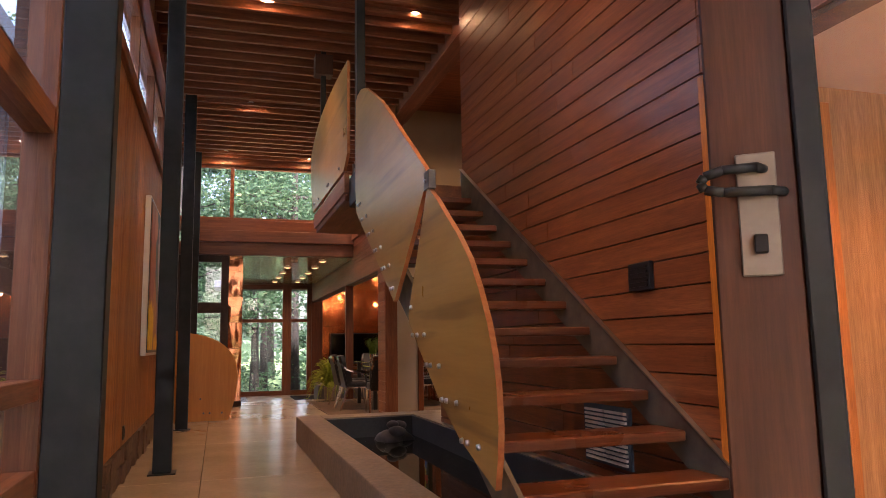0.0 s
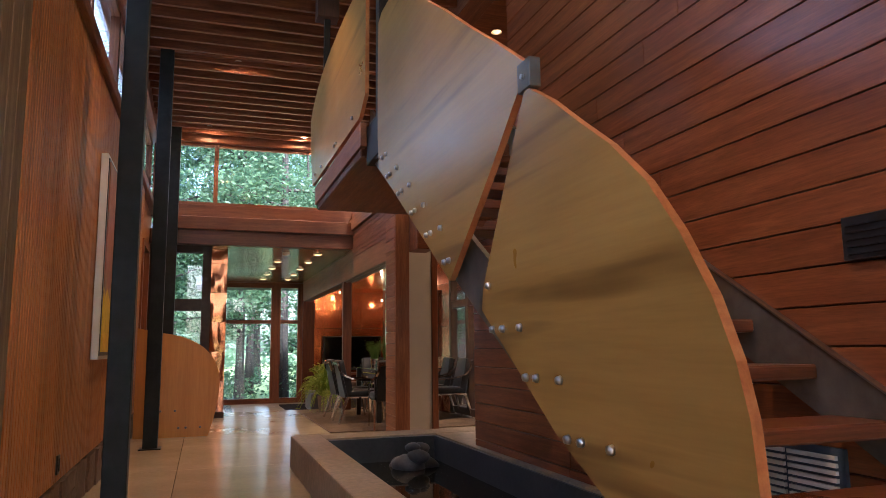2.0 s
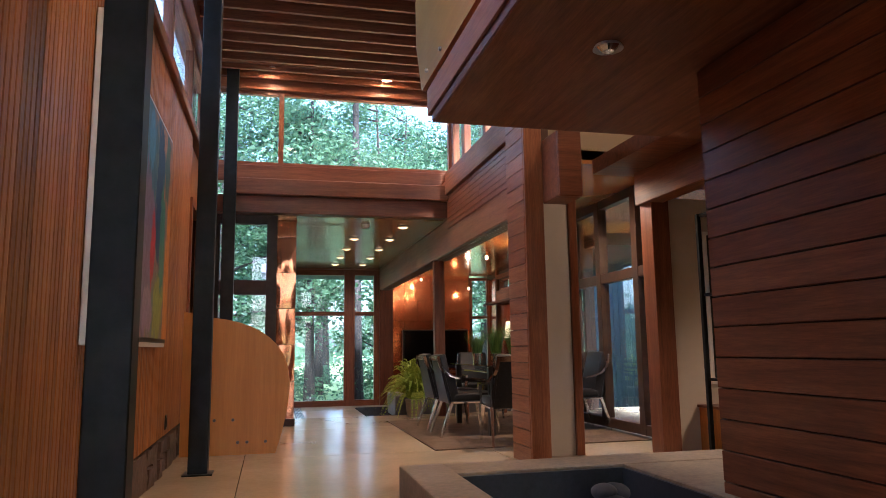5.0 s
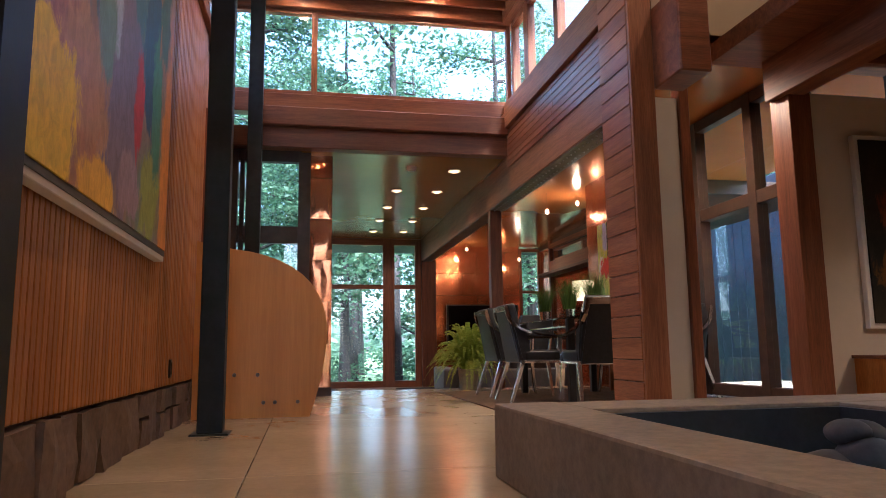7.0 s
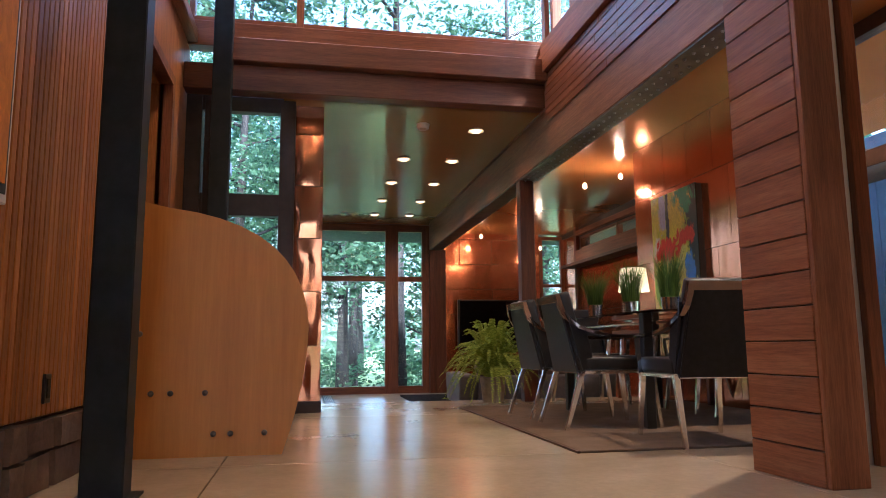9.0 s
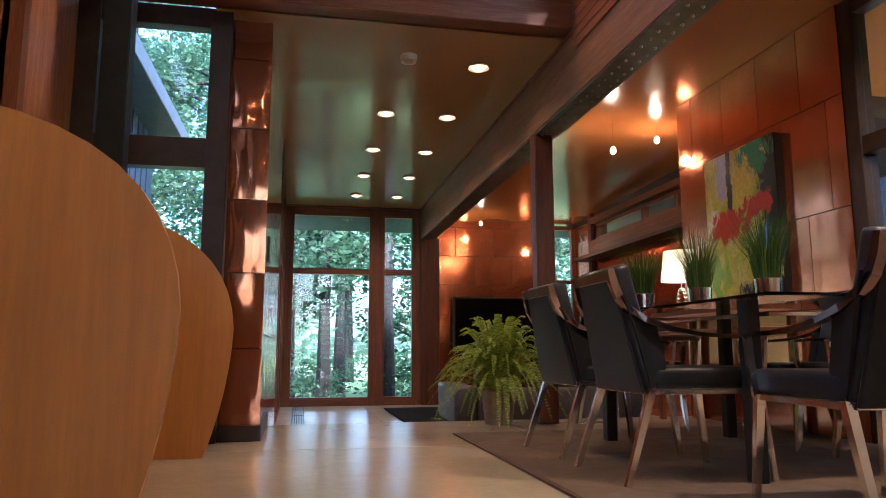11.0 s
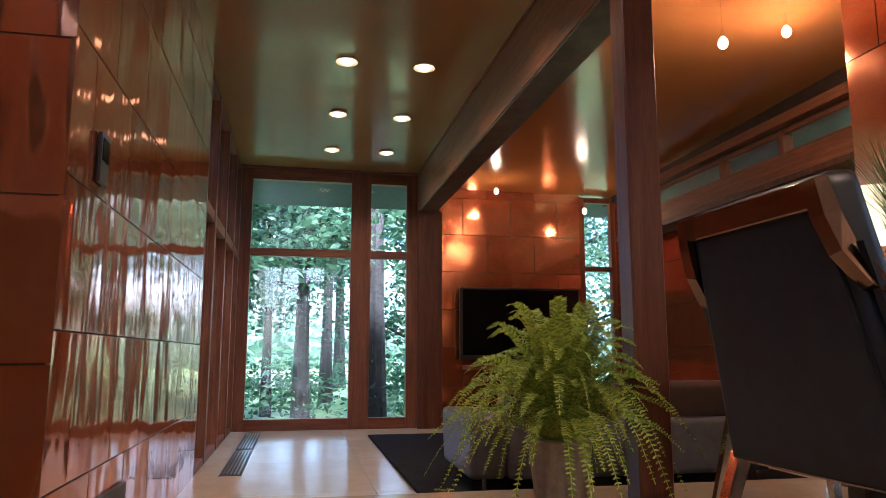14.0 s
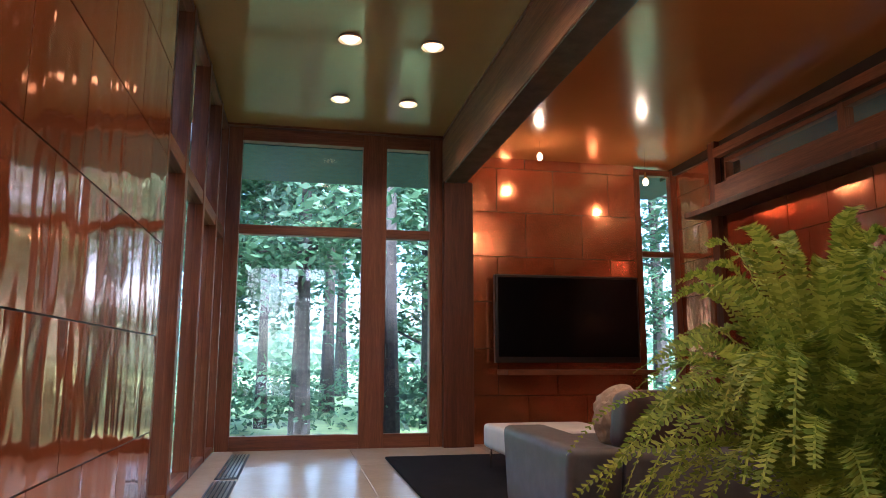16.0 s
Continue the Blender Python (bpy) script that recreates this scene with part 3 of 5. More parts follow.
struct("post_dining", box(2.21, 2.37, 12.74, 12.87, 0.0, 2.39, 0.008), POST_WOOD, "square cedar post under the long beam", "post")
struct("ceiling_eave", box(-0.5, 5.6, 18.9, 20.4, 2.82, 3.02), SIDING, "grey soffit of the roof overhang outside", "eave")
struct("ceiling_eave_east", box(4.9, 7.2, 12.5, 18.9, 2.66, 2.86), BRONZE, "dark soffit of the side roof outside", "eave")
struct("wall_end_head", box(-0.2, 5.2, 18.4, 18.9, 2.86, 3.1), FRAME_X, "cedar head over the end glazing", "beam")


# ---- hall things ----
def steel_post(y, wide=0.16, x=-0.82):
    p = thing("steel_post", "slender black steel post standing on a small base plate", "post", "posts along the hall", (x, y, 0))
    part("shaft", box(-wide / 2, wide / 2, -0.07, 0.07, 0.012, 4.92, 0.006), STEEL, p)
    part("base_plate", box(-0.12, 0.12, -0.11, 0.11, 0, 0.012, 0.002), STEEL, p)
    return p


steel_post(1.2, 0.22, -0.93)
for yy in (4.95, 8.52, 12.0 - 0.32):
    steel_post(yy)

# stair
stair = thing("staircase", "open timber staircase with dark treads on a steel stringer", "staircase")
RISE, GOING = 0.1835, 0.31
for n in range(1, 15):
    y0 = 0.66 + GOING * (n - 3)
    z1 = RISE * n - 0.0555
    part("tread", box(0.86, 1.93, y0, y0 + 0.27, z1 - 0.055, z1, 0.008), TREAD, stair)


def slope(y):
    return 0.48 + 0.622 * (y - 0.56)


for x0, x1 in ((0.835, 0.86), (1.935, 1.96)):
    pts = [(-0.15, 0.0), (0.15, 0.0), (4.4, slope(4.4) - 0.36), (4.4, slope(4.4)), (0.0, slope(0.0))]
    part("stringer", prism(pts, "x", x0, x1), STEEL_PLATE, stair, "flat steel stringer")
# bright strip laid on as the highlight along the stringer's top edge
part("stringer_edge", prism([(-0.1, slope(-0.1)), (4.4, slope(4.4)), (4.4, slope(4.4) + 0.008), (-0.1, slope(-0.1) + 0.008)], "x", 1.925, 1.96), BOLT, stair, "thin bright strip for the highlight on the stringer edge")
landing = struct("floor_landing", box(0.76, 3.6, 4.38, 6.45, 2.5, 2.7, 0.008), FRAME_Y, "cedar-clad stair landing", "landing")
struct("trim_landing", box(0.74, 0.79, 4.3, 6.5, 2.56, 2.74, 0.004), FRAME_Y, "landing edge board", "trim")


def guard(name, pts, label, bolts, x=0.80):
    g = thing(name, label, "guard panel", "curved stair guards")
    bm_ = prism(pts, "x", x - 0.028, x)
    ob = part("panel", bm_, PLY, g)
    ob.data.materials.append(PLY_EDGE)
    for f in ob.data.polygons:
        f.material_index = 0 if abs(f.normal.x) > 0.5 else 1
    for y, z in bolts:
        r_ = rods((x - 0.043, y, z), (x - 0.026, y, z), 0.012, 0.016, 12)
        part("bolt", r_, BOLT, g, smooth=True)
    return g


top_b = [(1.64, 2.03), (1.47, 1.925), (1.30, 1.80), (1.13, 1.68), (0.97, 1.54), (0.85, 1.39), (0.75, 1.23), (0.69, 1.09), (0.66, 0.97), (0.645, 0.79), (0.66, 0.66), (0.70, 0.52)]
guard("stair_guard", top_b + [(1.15, 0.675), (1.5, 0.855), (2.1, 1.27), (2.08, 1.36), (1.67, 2.01)], "lower curved birch plywood stair guard with bolt heads",
      [(2.02, 1.36), (1.985, 1.19), (1.89, 1.19), (1.74, 1.19), (1.70, 1.02), (1.62, 1.02), (1.46, 1.02), (1.42, 0.847), (1.34, 0.847), (1.18, 0.847), (1.11, 0.675), (1.03, 0.675), (0.88, 0.675)])
top_a = [(3.88, 3.30), (3.79, 3.335), (3.62, 3.33), (3.45, 3.28), (3.16, 3.13), (2.85, 2.96), (2.55, 2.76), (2.2, 2.51), (1.95, 2.34), (1.64, 2.12)]
guard("stair_guard", top_a + [(1.66, 2.08), (1.97, 1.82), (2.46, 1.44), (2.49, 1.425), (3.86, 2.29), (3.90, 2.5), (3.90, 2.9)], "upper curved birch plywood stair guard with bolt heads",
      [(3.66, 2.33), (3.75, 2.33), (3.395, 2.175), (3.55, 2.175), (3.62, 2.175), (3.13, 2.012), (3.28, 2.012), (3.36, 2.012), (2.87, 1.848), (3.02, 1.848), (3.09, 1.848), (2.6, 1.684), (2.75, 1.684), (2.826, 1.684), (2.483, 1.515), (2.551, 1.515)])
pts_c = arc((4.15, 3.80), (6.3, 3.98), (6.88, 3.55), 10) + [(6.86, 3.2), (6.68, 2.80), (4.35, 2.78), (4.15, 2.9)]
guard("landing_guard", pts_c, "curved birch plywood guard along the landing", [(4.6, 2.86), (5.3, 2.86), (5.38, 2.86), (6.1, 2.86), (6.5, 2.88)], 0.77)
post = thing("landing_post", "dark steel post holding the stair guards", "post")
part("shaft", box(0.80, 0.88, 3.98, 4.08, 2.4, 4.9, 0.004), STEEL, post)
part("bracket", box(0.79, 0.92, 3.92, 4.32, 2.42, 2.7, 0.006), STEEL, post)

# pond
pond = thing("indoor_pond", "raised cast-concrete pond with dark still water", "pond")
bm = box(0.55, 0.83, 1.0, 6.57, 0, 0.30, 0.012, 2)
part("rim", bm, POND, pond)
part("rim", box(0.83, 2.85, 6.21, 6.57, 0, 0.298, 0.012, 2), POND, pond)
part("rim", box(1.9, 2.85, 1.0, 6.21, 0, 0.296, 0.012, 2), POND, pond)
part("rim", box(0.83, 1.9, 1.0, 1.3, 0, 0.298, 0.012, 2), POND, pond)
part("lining", box(0.83, 0.85, 1.3, 6.21, 0, 0.28), POND_IN, pond)
part("lining", box(1.88, 1.9, 1.3, 6.21, 0, 0.28), POND_IN, pond)
part("lining", box(0.85, 1.88, 6.18, 6.21, 0, 0.28), POND_IN, pond)
part("water", box(0.85, 1.88, 1.3, 6.18, 0.0, 0.06), WATER, pond)

# plywood screen beside the passage
screen = thing("plywood_screen", "curved plywood guard at the head of the lower stair", "screen")
pts_s = [(-1.1, 0.0), (-0.185, 0.0)] + arc((-0.185, 0.0), (-0.06, 0.35), (-0.05, 0.70), 6)[1:] + arc((-0.05, 0.70), (-0.08, 1.28), (-0.82, 1.36), 10)[1:] + [(-1.1, 1.42)]
part("panel", prism(pts_s, "y", 9.58, 9.61), PLY_DARK, screen)
part("panel", prism([(u, v) for u, v in pts_s], "y", 11.4, 11.43), PLY_DARK, screen)
for x_, z_ in ((-0.95, 0.66), (-0.88, 0.34), (-0.78, 0.34), (-0.60, 0.34), (-0.55, 0.12), (-0.46, 0.12), (-0.28, 0.12)):
    part("bolt", rods((x_, 9.568, z_), (x_, 9.585, z_), 0.012, 0.018, 12), STEEL_PLATE, screen, smooth=True)

# pictures
CANVAS_1 = canvas("canvas_swirls", [(0.35, (0.50, 0.20, 0.07)), (0.5, (0.30, 0.17, 0.13)), (0.65, (0.16, 0.22, 0.18))], [
    ((-1.05, 6.75, 2.3), (9, 0.75, 0.55), (0.06, 0.16, 0.22)), ((-1.05, 6.9, 1.7), (9, 0.42, 0.6), (0.20, 0.15, 0.24)), ((-1.05, 6.05, 2.1), (9, 0.32, 0.6), (0.40, 0.16, 0.12)), ((-1.05, 6.35, 1.55), (9, 0.36, 0.28), (0.48, 0.26, 0.14)),
    ((-1.05, 5.95, 1.3), (9, 0.42, 0.36), (0.85, 0.58, 0.01)), ((-1.05, 6.55, 1.17), (9, 0.3, 0.13), (0.80, 0.45, 0.02)), ((-1.05, 7.93, 1.5), (9, 0.16, 0.75), (0.66, 0.24, 0.02)), ((-1.05, 7.5, 1.35), (9, 0.24, 0.26), (0.30, 0.33, 0.05)), ((-1.05, 7.1, 1.3), (9, 0.22, 0.16), (0.33, 0.22, 0.30)),
    ((-1.05, 7.45, 2.15), (9, 0.2, 0.55), (0.02, 0.07, 0.16)), ((-1.05, 7.62, 1.85), (9, 0.12, 0.4), (0.07, 0.24, 0.16)), ((-1.05, 7.22, 1.72), (9, 0.09, 0.26), (0.52, 0.03, 0.04)), ((-1.05, 6.72, 2.2), (9, 0.10, 0.4), (0.50, 0.52, 0.66)), ((-1.05, 7.05, 2.45), (9, 0.13, 0.22), (0.07, 0.25, 0.42)),
    ((-1.05, 7.75, 2.4), (9, 0.13, 0.3), (0.06, 0.14, 0.12)), ((-1.05, 6.3, 2.5), (9, 0.16, 0.2), (0.55, 0.30, 0.20)), ((-1.05, 6.62, 1.85), (9, 0.12, 0.22), (0.16, 0.26, 0.22))], 1.7, 3.1)
pic = thing("painting", "large abstract painting in a white frame on the cedar wall", "painting")
part("frame", box(-1.12, -1.065, 5.7, 8.05, 1.06, 2.74, 0.004), WHITE, pic)
part("liner", box(-1.066, -1.058, 5.73, 8.02, 1.09, 2.71), BLACK, pic, "thin black liner")
part("canvas", box(-1.065, -1.05, 5.76, 7.99, 1.12, 2.68), CANVAS_1, pic)
CANVAS_2 = canvas("canvas_ember", [(0.35, (0.01, 0.012, 0.01)), (0.65, (0.035, 0.03, 0.02))], [
    ((4.5, 8.29, 1.5), (0.3, 9, 0.35), (0.16, 0.035, 0.008)), ((4.3, 8.29, 1.1), (0.2, 9, 0.25), (0.14, 0.06, 0.01)), ((4.75, 8.29, 1.75), (0.22, 9, 0.2), (0.22, 0.03, 0.008))], 2.6, 9.3)
pic = thing("painting", "dark red and black abstract painting on the cream wall", "painting")
part("frame", box(3.98, 5.2, 8.30, 8.35, 0.64, 2.16, 0.004), WHITE, pic)
part("canvas", box(4.02, 5.16, 8.285, 8.302, 0.68, 2.12), CANVAS_2, pic)
CANVAS_3 = canvas("canvas_flowers", [(0.35, (0.30, 0.45, 0.04)), (0.5, (0.66, 0.58, 0.05)), (0.65, (0.68, 0.62, 0.25))], [
    ((3.7, 11.72, 1.8), (9, 0.17, 0.75), (0.012, 0.02, 0.018)), ((3.7, 11.95, 2.05), (9, 0.22, 0.14), (0.04, 0.32, 0.13)), ((3.7, 12.12, 1.84), (9, 0.17, 0.22), (0.80, 0.66, 0.04)), ((3.7, 12.36, 1.98), (9, 0.08, 0.22), (0.50, 0.52, 0.80)),
    ((3.7, 12.26, 1.92), (9, 0.035, 0.38), (0.01, 0.015, 0.02)), ((3.7, 12.5, 1.60), (9, 0.1, 0.12), (0.75, 0.72, 0.6)), ((3.7, 12.3, 1.56), (9, 0.24, 0.13), (0.66, 0.04, 0.012)), ((3.7, 11.92, 1.68), (9, 0.17, 0.09), (0.62, 0.05, 0.02)), ((3.7, 11.86, 1.34), (9, 0.09, 0.17), (0.08, 0.22, 0.60)),
    ((3.7, 11.85, 1.02), (9, 0.3, 0.09), (0.015, 0.02, 0.025)), ((3.7, 12.5, 1.2), (9, 0.1, 0.2), (0.25, 0.45, 0.08))], 4.6, 5.7)
pic = thing("painting", "bright abstract canvas of yellow, green and red on the copper wall", "painting")
part("canvas", box(3.68, 3.695, 11.69, 12.60, 0.95, 2.17, 0.003), CANVAS_3, pic)
part("stretcher", box(3.695, 3.755, 11.695, 12.595, 0.955, 2.165), BLACK, pic)

# living things: blocks of the television wall
tv = thing("television", "large flat black television on the copper wall", "television")
part("body", box(2.74, 4.32, 18.42, 18.5, 0.56, 1.46, 0.01), BLACK, tv)
part("screen", box(2.77, 4.29, 18.41, 18.42, 0.62, 1.43), SCREEN, tv)
shelf = thing("wall_shelf", "slim timber shelf under the television", "shelf")
part("board", box(2.8, 4.4, 18.2, 18.6, 0.44, 0.49, 0.004), FRAME_X, shelf)


# ---- lamps ----
def can_light(x, y, z, watts, label, group, r=0.06, size=130, glow_mat=None, tint=(1.0, 0.64, 0.36)):
    c = thing("ceiling_light", label, "ceiling light", group, (x, y, z))
    ring = bmesh.new()
    bmesh.ops.create_cone(ring, cap_ends=False, segments=24, radius1=r + 0.026, radius2=r + 0.014, depth=0.02, matrix=Matrix.Translation((0, 0, -0.01)))
    part("rim", ring, LAMP_HALO if watts and r > 0.06 else WHITE, c, "amber rim glowing for the lamp's halo" if watts and r > 0.06 else "", smooth=True)
    lens = bmesh.new()
    unlit = not watts
    bmesh.ops.create_cone(lens, cap_ends=True, segments=24, radius1=r - 0.02, radius2=r + 0.012, depth=0.03, matrix=Matrix.Translation((0, 0, -0.018)))
    part("lens", lens, CHROME if unlit else glow_mat or LAMP, c)
    if watts:
        spot(x, y, z - 0.05, watts, size, tint)
    return c


for i, y in enumerate((12.589, 13.848, 15.101, 16.332, 17.53)):
    can_light(1.69, y, 2.88, 2.7, "round glowing recessed lamp with a pale rim", "recessed lamps of the low ceiling")
    if i:
        can_light(1.083, y, 2.88, 2.7, "round glowing recessed lamp with a pale rim", "recessed lamps of the low ceiling")
det = thing("smoke_detector", "small round white smoke detector on the low ceiling", "smoke detector", at=(1.1, 12.5, 2.88))
part("body", rods((0, 0, -0.05), (0, 0, 0), 0.06, 0.07, 20), WHITE, det)
part("grille", rods((0, 0, -0.056), (0, 0, -0.05), 0.03, 0.04, 16), PLASTER, det)

# the lamp at (1.45, -1.6) is an added fill with no known fixture
for x, y, w, cone in ((0.04, -2.2, 12, 92), (1.45, -1.6, 1.5, 80), (0.04, 1.7, 22, 92), (1.5, 1.7, 9, 52), (0.06, 5.15, 17, 84), (1.67, 5.1, 8, 80), (0.03, 8.6, 27, 122), (-0.3, 11.5, 9, 110), (1.28, 11.57, 11, 122)):
    can_light(x, y, 4.83, w, "small round halogen lamp set between the ceiling joists", "lamps of the high ceiling", 0.05, cone, LAMP_HALL, (1.0, 0.54, 0.23))
# unseen fill lamp, added to brighten the dining end
can_light(2.85, 9.2, 2.86, 30, "added round fill lamp over the dining end", "dining lamps", 0.07, 165)
can_light(3.1, -0.2, 2.62, 15, "round lamp in the lobby ceiling", "lobby lamps", 0.07, 140, None, (1.0, 0.46, 0.15))
can_light(5.0, 6.0, 2.57, 24, "round lamp in the side room", "side room lamps", 0.07, 140)
can_light(2.95, 6.9, 4.9, 14, "small lamp of the upper floor", "upper lamps", 0.04, 140)


def pendant(x, y, z, top, watts):
    p = thing("pendant_lamp", "tiny glass pendant lamp on a thin wire", "pendant lamp", "pendants", (x, y, z))
    part("wire", rods((0, 0, 0.08), (0, 0, top - z), 0.003, 0.003, 6), CHROME, p)
    part("socket", rods((0, 0, 0.04), (0, 0, 0.10), 0.018, 0.008, 12), CHROME, p)
    b_ = bmesh.new()
    bmesh.ops.create_uvsphere(b_, u_segments=14, v_segments=9, radius=0.032)
    for v in b_.verts:
        v.co.z *= 1.25
    part("bulb", b_, LAMP, p, smooth=True)
    lamp = new("lamp_light", bpy.data.lights.new("lamp_light", "POINT"))
    lamp.data.energy, lamp.data.color, lamp.data.shadow_soft_size = watts, (1.0, 0.60, 0.30), 0.04
    lamp.location = (x, y, z - 0.07)


pendant(3.35, 13.65, 2.57, 2.86, 2.4)
pendant(3.87, 13.72, 2.73, 2.86, 1.8)
pendant(3.10, 18.0, 2.60, 2.76, 0.9)
pendant(4.24, 18.0, 2.40, 2.76, 0.9)


# ---- dining furniture ----
rug = thing("rug", "taupe wool rug under the dining table", "rug")
part("field", box(1.4, 3.85, 9.2, 12.2, 0.0, 0.014, 0.004), RUG, rug)
part("binding", box(1.385, 1.4, 9.2, 12.2, 0.0, 0.012), CEDAR_DARK, rug)


def ribbon(points, wide, thick, across=(0, 1, 0)):
    """A flat bar swept along points: wide across, thick the other way; a size may vary from point to point."""
    bm = bmesh.new()
    rings = []
    for i, p in enumerate(points):
        p = Vector(p)
        d = (Vector(points[min(i + 1, len(points) - 1)]) - Vector(points[max(i - 1, 0)])).normalized()
        side = Vector(across)
        up = d.cross(side).normalized()
        side = up.cross(d).normalized()
        w = (wide[i] if isinstance(wide, (list, tuple)) else wide) / 2
        t = (thick[i] if isinstance(thick, (list, tuple)) else thick) / 2
        rings.append([bm.verts.new(p + side * a + up * c) for a, c in ((-w, -t), (w, -t), (w, t), (-w, t))])
    for k, q in zip(rings, rings[1:]):
        for j in range(4):
            bm.faces.new((k[j], k[(j + 1) % 4], q[(j + 1) % 4], q[j]))
    bm.faces.new(rings[0])
    bm.faces.new(list(reversed(rings[-1])))
    bmesh.ops.recalc_face_normals(bm, faces=bm.faces)
    return bm


def taper(bm, z0, z1, low, high):
    """Narrow a slab in y from the half-width share low at z0 to high at z1."""
    for v in bm.verts:
        f = max(0.0, min(1.0, (v.co.z - z0) / (z1 - z0)))
        v.co.y *= low + (high - low) * f
    return bm


def lean(bm):
    bmesh.ops.rotate(bm, verts=bm.verts, cent=(0, 0, 0.40), matrix=Matrix.Rotation(radians(-12), 3, "Y"))
    bmesh.ops.translate(bm, verts=bm.verts, vec=(-0.24, 0, 0))
    return bm


def dining_chair():
    """Leather armchair on chromed steel; it faces +x, its base stands at the origin."""
    c = thing("dining_chair", "black leather dining armchair with a chromed steel frame", "chair", "chairs round the dining table")
    part("seat", box(-0.22, 0.32, -0.255, 0.255, 0.395, 0.49, 0.03, 3), LEATHER, c, smooth=True)
    back = taper(box(-0.022, 0.062, -0.25, 0.25, 0.39, 0.945, 0.028, 3), 0.39, 0.94, 1.0, 0.82)
    part("backrest", lean(back), LEATHER, c, smooth=True)
    panel = taper(box(-0.034, -0.02, -0.225, 0.225, 0.385, 0.885, 0.006, 2), 0.39, 0.94, 1.06, 0.80)
    part("back_panel", lean(panel), LEATHER, c, "flat black leather back panel")
    part("top_rail", lean(box(-0.042, -0.018, -0.215, 0.215, 0.882, 0.935, 0.005, 2)), BRONZE_CHROME, c, "bright chrome top rail")
    for s in (-1, 1):
        spine = [(-0.385, 0.198, 0.915), (-0.372, 0.204, 0.85), (-0.352, 0.215, 0.79), (-0.315, 0.232, 0.735), (-0.25, 0.252, 0.69), (-0.15, 0.268, 0.655), (-0.03, 0.276, 0.632), (0.10, 0.278, 0.622), (0.24, 0.274, 0.622), (0.31, 0.268, 0.615)]
        part("armrest", ribbon([(x, s * y, z) for x, y, z in spine], 0.034, [0.03, 0.036, 0.036, 0.032, 0.026, 0.021, 0.018, 0.017, 0.017, 0.016]), BRONZE_CHROME, c, "curved chrome arm sweeping down from the back")
        part("arm_post", ribbon([(0.31, s * 0.268, 0.62), (0.30, s * 0.266, 0.52), (0.275, s * 0.262, 0.385)], 0.03, 0.018, (0, 1, 0)), CHROME, c)
        part("leg", ribbon([(-0.235, s * 0.25, 0.395), (-0.37, s * 0.27, 0.0)], [0.034, 0.024], [0.034, 0.024]), CHROME, c)
        part("leg", ribbon([(0.275, s * 0.25, 0.395), (0.32, s * 0.265, 0.0)], [0.034, 0.024], [0.034, 0.024]), CHROME, c)
        wing = [(-0.345, 0.80), (-0.31, 0.735), (-0.25, 0.69), (-0.20, 0.672), (-0.16, 0.49), (-0.235, 0.40), (-0.30, 0.66)]
        part("wing", prism(wing, "y", *sorted((s * 0.236, s * 0.252))), LEATHER, c)
        part("seat_rail", box(-0.25, 0.30, *sorted((s * 0.238, s * 0.262)), 0.372, 0.395, 0.003), CHROME, c)
    part("seat_frame", box(-0.255, -0.23, -0.26, 0.26, 0.372, 0.395, 0.003), CHROME, c)
    part("seat_frame", box(0.275, 0.30, -0.237, 0.237, 0.372, 0.394, 0.003), CHROME, c)
    return c


chair = dining_chair()
spots = [(2.03, 10.35, 0), (2.03, 11.14, 2), (2.27, 9.43, 84), (3.42, 10.35, 180), (3.42, 11.14, 178), (2.75, 12.25, -90)]
for x, y, a in spots[1:]:
    copy_thing(chair, pose(x, y, 0.014, 0, 0, a))
chair.matrix_basis = pose(spots[0][0], spots[0][1], 0.014)

table = thing("dining_table", "glass-topped dining table on dark square legs", "table")
top = box(2.2, 3.2, 9.85, 11.75, 0.80, 0.815, 0.004)
part("tabletop", top, TINTED, table, "smoked glass top")
part("apron", box(2.28, 3.12, 9.95, 11.65, 0.72, 0.74, 0.003), CHROME, table)
for x in (2.26, 3.1):
    for y in (10.07, 11.55):
        part("leg", box(x - 0.035, x + 0.035, y - 0.035, y + 0.035, 0.014, 0.80, 0.006), BLACK, table)


def grass_pot(x, y, z, h=0.42):
    p = thing("grass_pot", "silver tumbler planted with upright green grass", "potted plant", "pots on the dining table", (x, y, z))
    b_ = bmesh.new()
    bmesh.ops.create_cone(b_, cap_ends=True, segments=24, radius1=0.062, radius2=0.072, depth=0.13, matrix=Matrix.Translation((0, 0, 0.065)))
    part("tumbler", b_, CHROME, p, smooth=False)
    vs, fs = [], []
    rng = random.Random(int(x * 100 + y * 10))
    for i in range(420):
        a, r = rng.uniform(0, 6.283), 0.06 * math.sqrt(rng.random())
        l, lean = h * rng.uniform(0.6, 1.0), rng.uniform(0.02, 0.2)
        da = a + rng.uniform(-0.6, 0.6)
        bx, by = r * math.cos(a), r * math.sin(a)
        px, py = -math.sin(da) * 0.003, math.cos(da) * 0.003
        k = len(vs)
        for f in (0, 0.5, 1.0):
            w = 1 - 0.9 * f
            ox, oy = math.cos(da) * lean * f * f, math.sin(da) * lean * f * f
            vs.append((bx + ox - px * w, by + oy - py * w, 0.1 + l * f))
            vs.append((bx + ox + px * w, by + oy + py * w, 0.1 + l * f))
        fs += [(k, k + 1, k + 3, k + 2), (k + 2, k + 3, k + 5, k + 4)]
    me = bpy.data.meshes.new("grass")
    me.from_pydata(vs, [], fs)
    me.materials.append(BLADE)
    g = new("grass", me)
    g.parent = p
    return p


